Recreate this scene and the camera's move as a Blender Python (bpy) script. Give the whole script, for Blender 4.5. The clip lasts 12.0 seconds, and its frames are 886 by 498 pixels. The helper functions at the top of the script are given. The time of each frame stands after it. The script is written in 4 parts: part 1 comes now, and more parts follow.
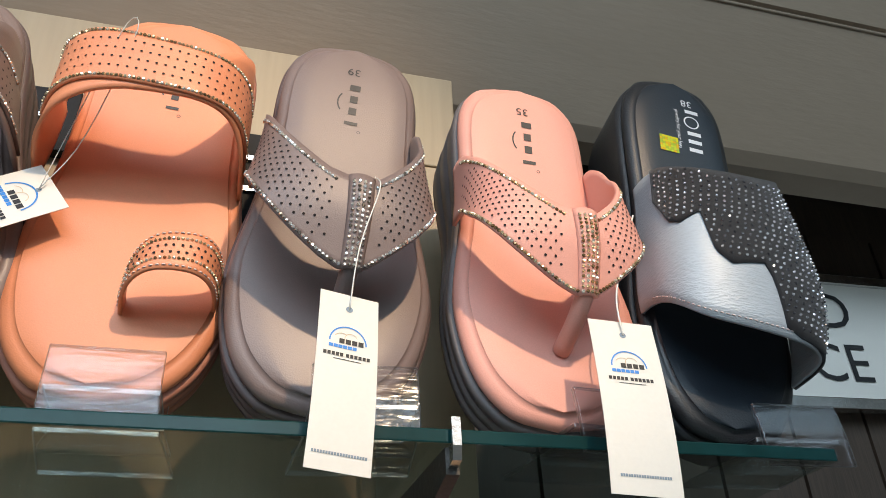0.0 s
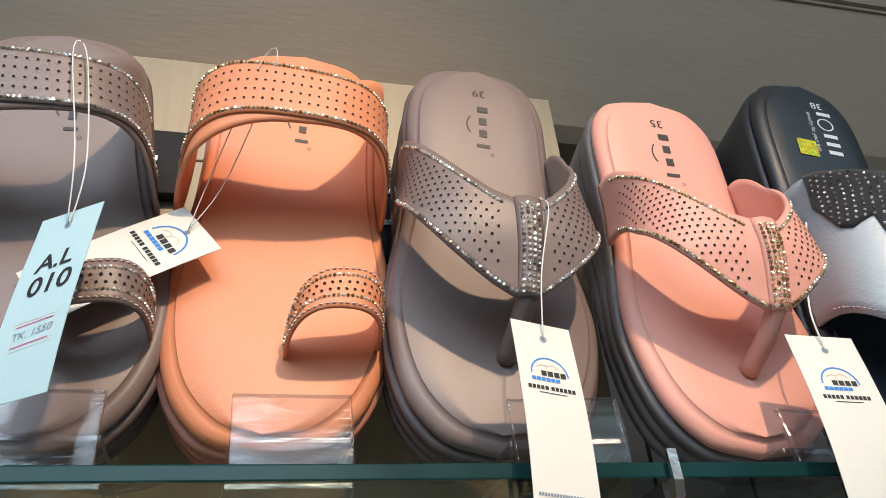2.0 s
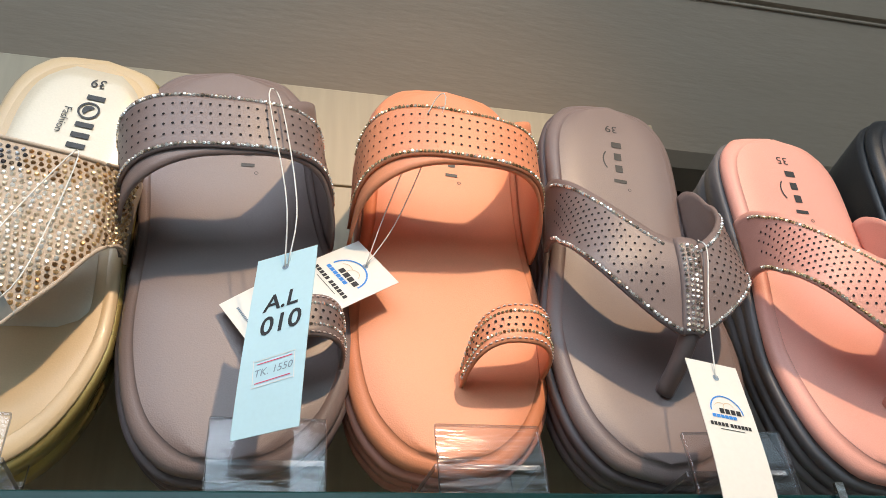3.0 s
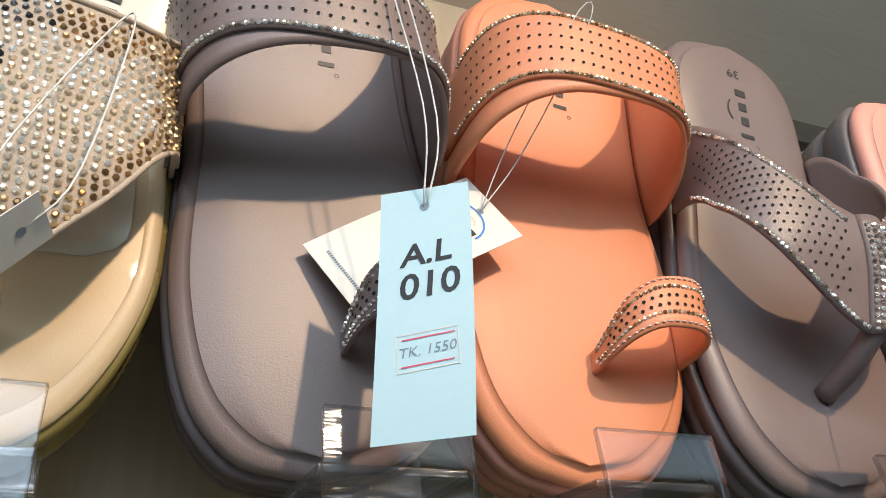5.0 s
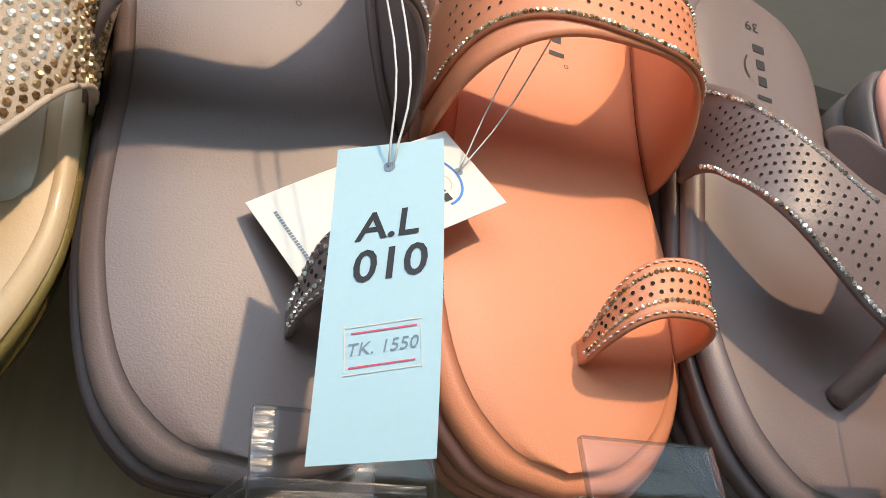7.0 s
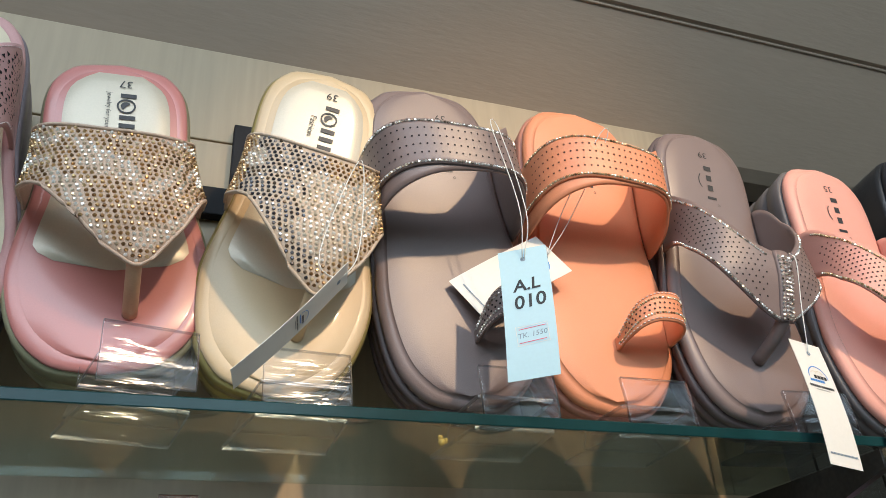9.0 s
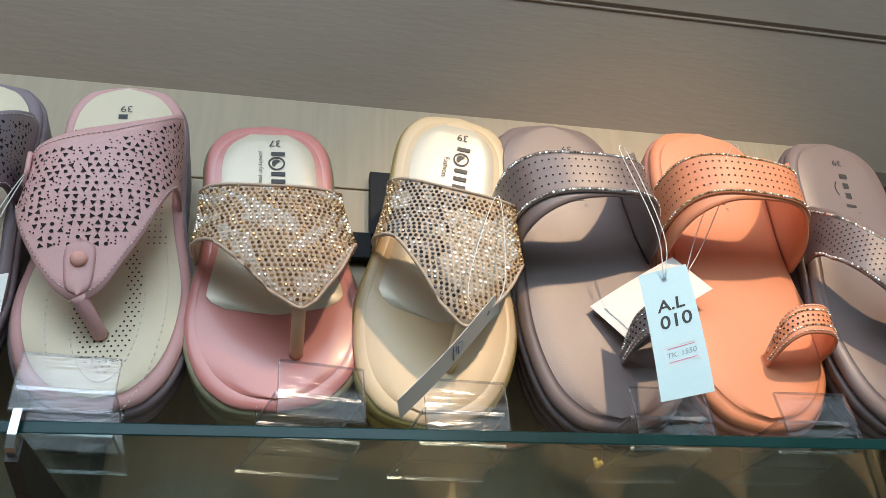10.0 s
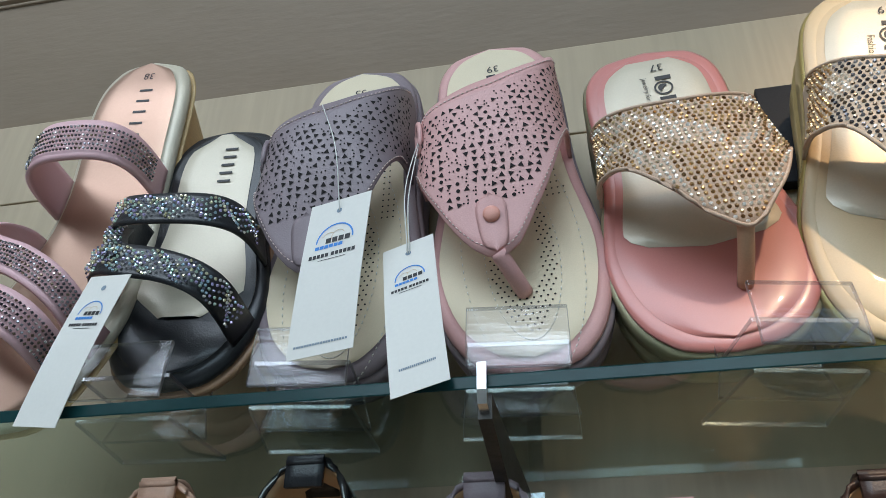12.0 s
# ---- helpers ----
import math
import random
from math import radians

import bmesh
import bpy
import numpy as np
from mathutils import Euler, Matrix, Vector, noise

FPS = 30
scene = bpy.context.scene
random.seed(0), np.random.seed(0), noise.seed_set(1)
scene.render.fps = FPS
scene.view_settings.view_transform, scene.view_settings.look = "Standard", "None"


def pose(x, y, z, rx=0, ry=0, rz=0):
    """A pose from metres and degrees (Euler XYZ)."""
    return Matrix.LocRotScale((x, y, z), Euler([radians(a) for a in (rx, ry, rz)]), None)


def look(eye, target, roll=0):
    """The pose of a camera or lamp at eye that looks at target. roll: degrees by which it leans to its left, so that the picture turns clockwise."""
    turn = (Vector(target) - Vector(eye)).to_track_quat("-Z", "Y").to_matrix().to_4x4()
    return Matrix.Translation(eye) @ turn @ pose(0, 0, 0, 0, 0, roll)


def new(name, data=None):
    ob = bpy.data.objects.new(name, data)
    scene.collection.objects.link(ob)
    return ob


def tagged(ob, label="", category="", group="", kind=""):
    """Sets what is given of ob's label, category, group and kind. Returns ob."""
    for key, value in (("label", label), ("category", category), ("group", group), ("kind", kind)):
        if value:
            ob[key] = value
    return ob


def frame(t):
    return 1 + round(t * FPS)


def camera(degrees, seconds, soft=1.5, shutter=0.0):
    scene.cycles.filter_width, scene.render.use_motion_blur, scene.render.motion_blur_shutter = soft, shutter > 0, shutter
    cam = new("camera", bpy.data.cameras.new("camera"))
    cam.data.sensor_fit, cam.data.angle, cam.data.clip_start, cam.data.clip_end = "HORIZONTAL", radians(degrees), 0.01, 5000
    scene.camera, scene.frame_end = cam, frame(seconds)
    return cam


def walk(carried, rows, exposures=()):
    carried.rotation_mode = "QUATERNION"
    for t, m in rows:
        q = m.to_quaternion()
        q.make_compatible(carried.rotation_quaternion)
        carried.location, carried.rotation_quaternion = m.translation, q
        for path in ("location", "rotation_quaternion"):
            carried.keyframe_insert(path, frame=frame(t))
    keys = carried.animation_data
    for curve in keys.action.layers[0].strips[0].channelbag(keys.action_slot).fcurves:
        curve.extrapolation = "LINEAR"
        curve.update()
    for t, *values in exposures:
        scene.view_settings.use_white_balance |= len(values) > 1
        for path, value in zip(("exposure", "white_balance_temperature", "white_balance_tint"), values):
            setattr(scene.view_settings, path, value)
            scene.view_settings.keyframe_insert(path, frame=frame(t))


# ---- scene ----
cam = camera(57.0, 12.0, soft=0.7)
PATH = [
    (0, (0.356, -0.321, 1.344), (0.869, 1.309, 2.383), -3.0),
    (0.5, (0.351, -0.303, 1.343), (0.857, 1.315, 2.405), -4.1),
    (1, (0.355, -0.287, 1.345), (0.848, 1.313, 2.439), -5.0),
    (1.5, (0.334, -0.281, 1.354), (0.825, 1.314, 2.457), -5.8),
    (2, (0.291, -0.283, 1.359), (0.762, 1.318, 2.462), -5.8),
    (2.5, (0.247, -0.298, 1.365), (0.692, 1.313, 2.465), -5.2),
    (3, (0.213, -0.302, 1.368), (0.641, 1.322, 2.453), -4.0),
    (3.2, (0.194, -0.3, 1.367), (0.625, 1.33, 2.443), -3.4),
    (4.8, (0.131, -0.221, 1.411), (0.759, 1.43, 2.349), -2.3),
    (5, (0.143, -0.207, 1.422), (0.811, 1.429, 2.359), -2.2),
    (5.5, (0.155, -0.211, 1.408), (0.944, 1.391, 2.308), -2.6),
    (6, (0.172, -0.159, 1.461), (0.891, 1.524, 2.267), 0.0),
    (6.5, (0.17, -0.158, 1.462), (0.893, 1.522, 2.269), 0.2),
    (6.7, (0.17, -0.158, 1.462), (0.893, 1.522, 2.269), 0.2),
    (8.3, (0.049, -0.362, 1.323), (0.814, 1.236, 2.251), -4.0),
    (8.5, (0.042, -0.368, 1.323), (0.77, 1.239, 2.264), -3.9),
    (9, (0.026, -0.38, 1.326), (0.649, 1.248, 2.308), -3.6),
    (9.5, (0.011, -0.386, 1.321), (0.504, 1.256, 2.35), -3.4),
    (10, (0.003, -0.39, 1.316), (0.359, 1.265, 2.382), -3.0),
    (10.5, (-0.013, -0.388, 1.314), (0.187, 1.284, 2.394), -2.4),
    (11, (-0.035, -0.387, 1.315), (-0.031, 1.293, 2.4), -1.4),
    (11.5, (-0.049, -0.353, 1.316), (-0.237, 1.314, 2.404), -0.2),
    (12, (-0.068, -0.317, 1.313), (-0.42, 1.319, 2.408), 0.8),
]
walk(cam, [(t, look(eye, target, roll)) for t, eye, target, roll in PATH])

# ---- light ----
world = bpy.data.worlds.new("world")
world.use_nodes = True
world.node_tree.nodes["Background"].inputs[0].default_value = (0.72, 0.84, 1.0, 1)
world.node_tree.nodes["Background"].inputs[1].default_value = 0.3
scene.world = world


def lamp(name, data, eye, target, power, colour):
    data.energy, data.color = power, colour
    ob = new(name, data)
    ob.matrix_world = look(eye, target)
    return ob


# large area lamp added out of view as cool fill from overhead
def overhead_fill(eye, target, power, colour):
    data = bpy.data.lights.new("cool_fill", "AREA")
    data.shape, data.size, data.size_y = "RECTANGLE", 2.2, 1.1
    return lamp("cool_fill", data, eye, target, power, colour)


spot = bpy.data.lights.new("warm_spot", "SPOT")
spot.spot_size, spot.spot_blend, spot.shadow_soft_size = radians(23), 0.8, 0.03
lamp("warm_spot", spot, (0.68, -1.55, 2.62), (0.33, 0.05, 1.57), 142, (1.0, 0.72, 0.46))
overhead_fill((-0.7, -1.3, 2.80), (-0.5, 0.0, 1.5), 47, (0.74, 0.86, 1.0))
overhead_fill((1.2, -1.6, 2.80), (0.6, 0.0, 1.5), 15, (0.60, 0.83, 1.0))
# low back fill lamp, added to brighten the board under the shelf
overhead_fill((-0.3, -3.3, 2.75), (-0.2, 0.1, 1.3), 42, (0.62, 0.84, 1.0))


# ---- materials ----
def nodes_of(name):
    m = bpy.data.materials.new(name)
    m.use_nodes = True
    return m, m.node_tree.nodes, m.node_tree.links, m.node_tree.nodes["Principled BSDF"]


def surface(name, colour, rough=0.5, metal=0.0, grain=900, relief=0.15, vary=0.12, stretch=(1, 1, 1), coat=0.0, sheen=0.0, stain=18, distance=0.0006, spec=0.5):
    """Colour with two scales of variation, grain relief and uneven gloss."""
    m, n, l, b = nodes_of(name)
    geo = n.new("ShaderNodeTexCoord")
    mp = n.new("ShaderNodeMapping")
    mp.inputs["Scale"].default_value = stretch
    l.new(geo.outputs["Object"], mp.inputs["Vector"])
    fine, broad = n.new("ShaderNodeTexNoise"), n.new("ShaderNodeTexNoise")
    fine.inputs["Scale"].default_value, fine.inputs["Detail"].default_value = grain, 4
    broad.inputs["Scale"].default_value, broad.inputs["Detail"].default_value = stain, 5
    for k in (fine, broad):
        l.new(mp.outputs["Vector"], k.inputs["Vector"])
    mix = n.new("ShaderNodeMath")
    mix.operation = "ADD"
    l.new(fine.outputs["Fac"], mix.inputs[0])
    l.new(broad.outputs["Fac"], mix.inputs[1])
    ramp = n.new("ShaderNodeMapRange")
    ramp.inputs["From Min"].default_value, ramp.inputs["From Max"].default_value = 0.6, 1.4
    ramp.inputs["To Min"].default_value, ramp.inputs["To Max"].default_value = 1 - vary, 1 + vary
    l.new(mix.outputs[0], ramp.inputs["Value"])
    hsv = n.new("ShaderNodeHueSaturation")
    hsv.inputs["Color"].default_value = (*colour, 1)
    l.new(ramp.outputs[0], hsv.inputs["Value"])
    l.new(hsv.outputs[0], b.inputs["Base Color"])
    gloss = n.new("ShaderNodeMapRange")
    gloss.inputs["To Min"].default_value, gloss.inputs["To Max"].default_value = max(rough - 0.1, 0.02), min(rough + 0.1, 1)
    l.new(broad.outputs["Fac"], gloss.inputs["Value"])
    l.new(gloss.outputs[0], b.inputs["Roughness"])
    bump = n.new("ShaderNodeBump")
    bump.inputs["Strength"].default_value, bump.inputs["Distance"].default_value = relief, distance
    l.new(fine.outputs["Fac"], bump.inputs["Height"])
    l.new(bump.outputs[0], b.inputs["Normal"])
    b.inputs["Metallic"].default_value = metal
    b.inputs["Coat Weight"].default_value = coat
    b.inputs["Sheen Weight"].default_value = sheen
    b.inputs["Specular IOR Level"].default_value = spec
    return m


def clear(name, colour, base=0.04, wave=0.0, rough=0.02):
    """A see-through sheet: light passes tinted, and the surface mirrors more at a slant."""
    m, n, l, b = nodes_of(name)
    n.remove(b)
    out = n["Material Output"]
    glass, gloss, mix, slant = n.new("ShaderNodeBsdfTransparent"), n.new("ShaderNodeBsdfGlossy"), n.new("ShaderNodeMixShader"), n.new("ShaderNodeLayerWeight")
    glass.inputs["Color"].default_value = (*colour, 1)
    gloss.inputs["Roughness"].default_value = rough
    slant.inputs["Blend"].default_value = 0.5
    power, share = n.new("ShaderNodeMath"), n.new("ShaderNodeMapRange")
    power.operation, power.inputs[1].default_value = "POWER", 5.0
    share.inputs["To Min"].default_value, share.inputs["To Max"].default_value = base, 1.0
    l.new(slant.outputs["Facing"], power.inputs[0])
    l.new(power.outputs[0], share.inputs["Value"])
    l.new(share.outputs[0], mix.inputs[0])
    l.new(glass.outputs[0], mix.inputs[1])
    l.new(gloss.outputs[0], mix.inputs[2])
    l.new(mix.outputs[0], out.inputs["Surface"])
    if wave:
        tc, mp = n.new("ShaderNodeTexCoord"), n.new("ShaderNodeMapping")
        mp.inputs["Scale"].default_value = (0.35, 1, 1.6)
        l.new(tc.outputs["Object"], mp.inputs["Vector"])
        t = n.new("ShaderNodeTexNoise")
        t.inputs["Scale"].default_value, t.inputs["Detail"].default_value = 70, 3
        l.new(mp.outputs["Vector"], t.inputs["Vector"])
        bump = n.new("ShaderNodeBump")
        bump.inputs["Strength"].default_value, bump.inputs["Distance"].default_value = wave, 0.004
        l.new(t.outputs["Fac"], bump.inputs["Height"])
        l.new(bump.outputs[0], gloss.inputs["Normal"])
    return m


def gems(name, tints, rough=0.12, metal=0.9):
    """Foil-backed stones: each one takes its own tint and tilt of gloss."""
    m, n, l, b = nodes_of(name)
    geo = n.new("ShaderNodeNewGeometry")
    ramp = n.new("ShaderNodeValToRGB")
    ramp.color_ramp.interpolation = "CONSTANT"
    e = ramp.color_ramp.elements
    e[0].color = (*tints[0], 1)
    e[1].position, e[1].color = 1 / len(tints), (*tints[1], 1)
    for i, c in enumerate(tints[2:], 2):
        e.new(i / len(tints)).color = (*c, 1)
    l.new(geo.outputs["Random Per Island"], ramp.inputs["Fac"])
    l.new(ramp.outputs["Color"], b.inputs["Base Color"])
    b.inputs["Metallic"].default_value, b.inputs["Roughness"].default_value = metal, rough
    return m


def plain(name, colour, rough=0.5, metal=0.0):
    return surface(name, colour, rough, metal, grain=1500, relief=0.05, vary=0.06)


M = {
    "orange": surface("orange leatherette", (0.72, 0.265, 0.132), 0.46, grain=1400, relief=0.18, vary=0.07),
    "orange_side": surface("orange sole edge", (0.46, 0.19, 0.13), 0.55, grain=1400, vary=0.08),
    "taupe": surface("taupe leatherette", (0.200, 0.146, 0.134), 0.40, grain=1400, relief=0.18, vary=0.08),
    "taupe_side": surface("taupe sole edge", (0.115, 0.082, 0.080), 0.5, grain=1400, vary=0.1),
    "pink": surface("salmon pink leatherette", (0.72, 0.335, 0.265), 0.5, grain=1400, relief=0.16, vary=0.07),
    "grey_side": surface("grey rubber", (0.13, 0.115, 0.115), 0.5, grain=1200, vary=0.1),
    "mauve": surface("mauve leatherette", (0.245, 0.192, 0.208), 0.46, grain=1100, relief=0.2, vary=0.08),
    "rose": surface("dusty rose leatherette", (0.64, 0.355, 0.335), 0.5, grain=1100, relief=0.2, vary=0.07),
    "rose_gloss": surface("glossy rose leatherette", (0.58, 0.22, 0.195), 0.3, grain=1500, relief=0.05, vary=0.05, coat=0.15),
    "cream": surface("cream insole", (0.72, 0.61, 0.43), 0.55, grain=1500, relief=0.15, vary=0.06),
    "beige": surface("beige leatherette", (0.60, 0.45, 0.27), 0.4, grain=1500, relief=0.08, vary=0.06, coat=0.08),
    "pearl": surface("pearl insole pad", (0.60, 0.53, 0.41), 0.34, 0.12, grain=900, relief=0.15, vary=0.05),
    "gold_side": surface("pale gold sole edge", (0.42, 0.33, 0.12), 0.3, 0.55, grain=900, vary=0.1),
    "olive_side": surface("olive gold sole edge", (0.30, 0.28, 0.17), 0.36, 0.3, grain=900, vary=0.1),
    "rosegold": surface("rose gold insole", (0.42, 0.26, 0.19), 0.34, 0.6, grain=700, relief=0.08, vary=0.05),
    "wood_heel": surface("wood look heel", (0.55, 0.37, 0.17), 0.5, grain=240, relief=0.25, vary=0.2, stretch=(8, 8, 0.6)),
    "tan": surface("tan sole edge", (0.56, 0.33, 0.20), 0.45, grain=900, vary=0.1),
    "black": surface("black leatherette", (0.012, 0.013, 0.016), 0.38, grain=900, relief=0.3, vary=0.2, coat=0.1),
    "navy": surface("blue black insole", (0.012, 0.018, 0.026), 0.36, grain=900, relief=0.25, vary=0.2),
    "suede": surface("black suede", (0.008, 0.008, 0.010), 0.85, grain=2200, relief=0.4, vary=0.25, sheen=0.3),
    "silver": surface("crinkled silver leather", (0.42, 0.46, 0.50), 0.45, 0.15, grain=420, relief=0.7, vary=0.08, stretch=(0.6, 2.2, 1)),
    "pinkfabric": surface("pale pink lining", (0.72, 0.44, 0.46), 0.55, grain=1500, relief=0.2, vary=0.08),
    "gold_mesh": surface("beige fabric", (0.52, 0.37, 0.27), 0.6, grain=2600, relief=0.4, vary=0.25),
    "grey_mesh": surface("greige fabric", (0.49, 0.385, 0.29), 0.6, grain=2600, relief=0.4, vary=0.25),
    # near-black colour for the shade inside holes, laid on as flat dots
    "hole": plain("perforation shade", (0.012, 0.009, 0.009), 0.9),
    "thread": plain("pale thread", (0.72, 0.58, 0.54), 0.7),
    "card": surface("white card", (0.73, 0.705, 0.65), 0.55, grain=500, relief=0.04, vary=0.03),
    "bluecard": surface("pale blue card", (0.46, 0.66, 0.73), 0.55, grain=500, relief=0.04, vary=0.03),
    "ink": plain("black ink", (0.012, 0.012, 0.014), 0.5),
    "blueink": plain("blue print", (0.03, 0.22, 0.62), 0.5),
    "tanink": plain("tan print", (0.60, 0.45, 0.28), 0.5),
    "redink": plain("red print", (0.70, 0.08, 0.14), 0.5),
    "greyink": plain("grey pencil", (0.20, 0.26, 0.32), 0.6),
    "whiteink": plain("white print", (0.75, 0.75, 0.75), 0.5),
    "sticker": gems("gold hologram", [(0.9, 0.75, 0.02), (0.75, 0.8, 0.05), (0.95, 0.5, 0.02), (0.5, 0.6, 0.05)], 0.25, 0.6),
    "clearstone": gems("clear rhinestones", [(0.92, 0.90, 0.86), (0.55, 0.50, 0.45), (0.95, 0.94, 0.92), (0.30, 0.26, 0.22), (0.85, 0.78, 0.66)], 0.22, 0.75),
    "goldstone": gems("gold rhinestones", [(0.88, 0.74, 0.50), (0.50, 0.36, 0.20), (0.95, 0.88, 0.74), (0.30, 0.20, 0.10), (0.80, 0.62, 0.38)], 0.22, 0.75),
    "topaz": gems("topaz studs", [(0.42, 0.25, 0.11), (0.58, 0.38, 0.18), (0.22, 0.13, 0.06), (0.70, 0.52, 0.30)], 0.28, 0.7),
    "bright": gems("bright studs", [(0.92, 0.88, 0.80), (0.75, 0.68, 0.56), (0.96, 0.94, 0.90), (0.55, 0.46, 0.34)], 0.3, 0.6),
    "smoke": gems("smoke studs", [(0.10, 0.10, 0.11), (0.30, 0.30, 0.32), (0.06, 0.06, 0.07), (0.60, 0.58, 0.56), (0.20, 0.15, 0.10)], 0.22, 0.7),
    "jet": gems("steel studs", [(0.75, 0.75, 0.78), (0.32, 0.32, 0.34), (0.10, 0.10, 0.11), (0.55, 0.55, 0.58), (0.9, 0.9, 0.92)], 0.22, 0.7),
    "iris": gems("iridescent stones", [(0.60, 0.78, 0.66), (0.58, 0.50, 0.80), (0.85, 0.85, 0.80), (0.25, 0.25, 0.32), (0.50, 0.70, 0.82), (0.8, 0.75, 0.5)], 0.2, 0.6),
    "acrylic": clear("clear acrylic", (0.94, 0.94, 0.955), 0.04, 0.22, 0.09),
    "acrylic_edge": clear("acrylic cut edge", (0.74, 0.76, 0.80), 0.22, 0.5, 0.3),
    "glass": clear("greenish shelf glass", (0.84, 0.92, 0.88), 0.04),
    "glass_edge": surface("green glass edge", (0.006, 0.035, 0.036), 0.22, grain=60, relief=0.02, vary=0.3, spec=0.25),
    "string": surface("nylon string", (0.75, 0.74, 0.70), 0.3, grain=400, vary=0.1),
    "chrome": surface("worn chrome", (0.62, 0.62, 0.62), 0.22, 1.0, grain=300, relief=0.2, vary=0.2),
    "steel_dark": surface("dark bracket steel", (0.05, 0.045, 0.04), 0.45, 0.5, grain=300, relief=0.3, vary=0.3),
    "blackplastic": surface("black plastic", (0.010, 0.010, 0.012), 0.6, grain=600, vary=0.2, spec=0.2),
    "board": surface("pale wood board", (0.37, 0.288, 0.185), 0.5, grain=170, relief=0.10, vary=0.12, stretch=(1, 1, 0.06), stain=9),
    "panel": surface("painted beige panel", (0.300, 0.228, 0.165), 0.42, grain=110, relief=0.10, vary=0.05, stretch=(0.5, 1, 3), distance=0.002),
    "darkwood": surface("dark brown planks", (0.060, 0.040, 0.028), 0.5, grain=60, relief=0.3, vary=0.4, stretch=(14, 14, 0.8)),
    "wall": surface("light room wall", (0.72, 0.70, 0.66), 0.7, grain=200, vary=0.05),
    "floor": surface("light floor tile", (0.55, 0.53, 0.50), 0.35, grain=80, vary=0.1),
    "ceil": surface("white ceiling", (0.78, 0.78, 0.76), 0.8, grain=150, vary=0.04),
    "brownleather": surface("dark brown leather", (0.045, 0.022, 0.016), 0.35, grain=900, relief=0.2, vary=0.15),
    "patent": surface("black patent leather", (0.01, 0.01, 0.011), 0.1, grain=500, relief=0.02, vary=0.1, coat=0.6),
    "nude": surface("nude leather", (0.58, 0.34, 0.24), 0.42, grain=1100, vary=0.08),
    "sage": surface("sage green leather", (0.36, 0.44, 0.36), 0.4, grain=1100, vary=0.08),
    "lilac": surface("lilac leather", (0.36, 0.26, 0.44), 0.4, grain=1100, vary=0.08),
    "crumb": surface("yellow glue", (0.70, 0.42, 0.08), 0.5, grain=700, vary=0.2),
    "lining": surface("tan lining", (0.55, 0.36, 0.20), 0.6, grain=900, vary=0.1),
}


# ---- mesh helpers ----
def thing(name, m, label, category, group=""):
    ob = new(name)
    ob.matrix_world = m
    return tagged(ob, label, category, group)


def mesh(name, verts, faces, mat, smooth=True):
    me = bpy.data.meshes.new(name)
    me.from_pydata([tuple(v) for v in verts], [], faces)
    me.update()
    for k in (mat if isinstance(mat, (list, tuple)) else [mat]):
        me.materials.append(k)
    if smooth:
        me.polygons.foreach_set("use_smooth", [True] * len(me.polygons))
    return me


def part(name, me, parent, label="", kind="", thick=0.0, bevel=0.0):
    ob = new(name, me)
    ob.parent = parent
    tagged(ob, label, kind=kind)
    if thick:
        s = ob.modifiers.new("thickness", "SOLIDIFY")
        s.thickness, s.offset = thick, -1
    if bevel:
        b = ob.modifiers.new("edges", "BEVEL")
        b.width, b.segments, b.limit_method = bevel, 2, "ANGLE"
    return ob


def curve(points):
    """A smooth function through (k, value) pairs."""
    ks, vs = [p[0] for p in points], [p[1] for p in points]

    def at(k):
        if k <= ks[0]:
            return vs[0]
        for i in range(len(ks) - 1):
            if k <= ks[i + 1]:
                f = (k - ks[i]) / (ks[i + 1] - ks[i])
                d = vs[i + 1] - vs[i]
                a = (vs[i + 1] - vs[i - 1]) / (ks[i + 1] - ks[i - 1]) * (ks[i + 1] - ks[i]) if i else d
                b = (vs[i + 2] - vs[i]) / (ks[i + 2] - ks[i]) * (ks[i + 1] - ks[i]) if i + 2 < len(ks) else d
                return vs[i] + f * (a + f * (3 * d - 2 * a - b + f * (a + b - 2 * d)))
        return vs[-1]
    return at


def straight(points):
    ks, vs = zip(*points)
    return lambda k: float(np.interp(k, ks, vs))


def grid(fn, nu, nv):
    verts = [fn(i / nu, j / nv) for i in range(nu + 1) for j in range(nv + 1)]
    faces = [(i * (nv + 1) + j, (i + 1) * (nv + 1) + j, (i + 1) * (nv + 1) + j + 1, i * (nv + 1) + j + 1) for i in range(nu) for j in range(nv)]
    return verts, faces


def box_data(x0, y0, z0, x1, y1, z1):
    v = [(x, y, z) for x in (x0, x1) for y in (y0, y1) for z in (z0, z1)]
    return v, [(0, 1, 3, 2), (4, 6, 7, 5), (0, 4, 5, 1), (2, 3, 7, 6), (0, 2, 6, 4), (1, 5, 7, 3)]


def box(name, x0, y0, z0, x1, y1, z1, mat, parent=None, label="", bevel=0.0, kind=""):
    ob = part(name, mesh(name, *box_data(x0, y0, z0, x1, y1, z1), mat, False), parent, label, kind, bevel=bevel)
    return ob


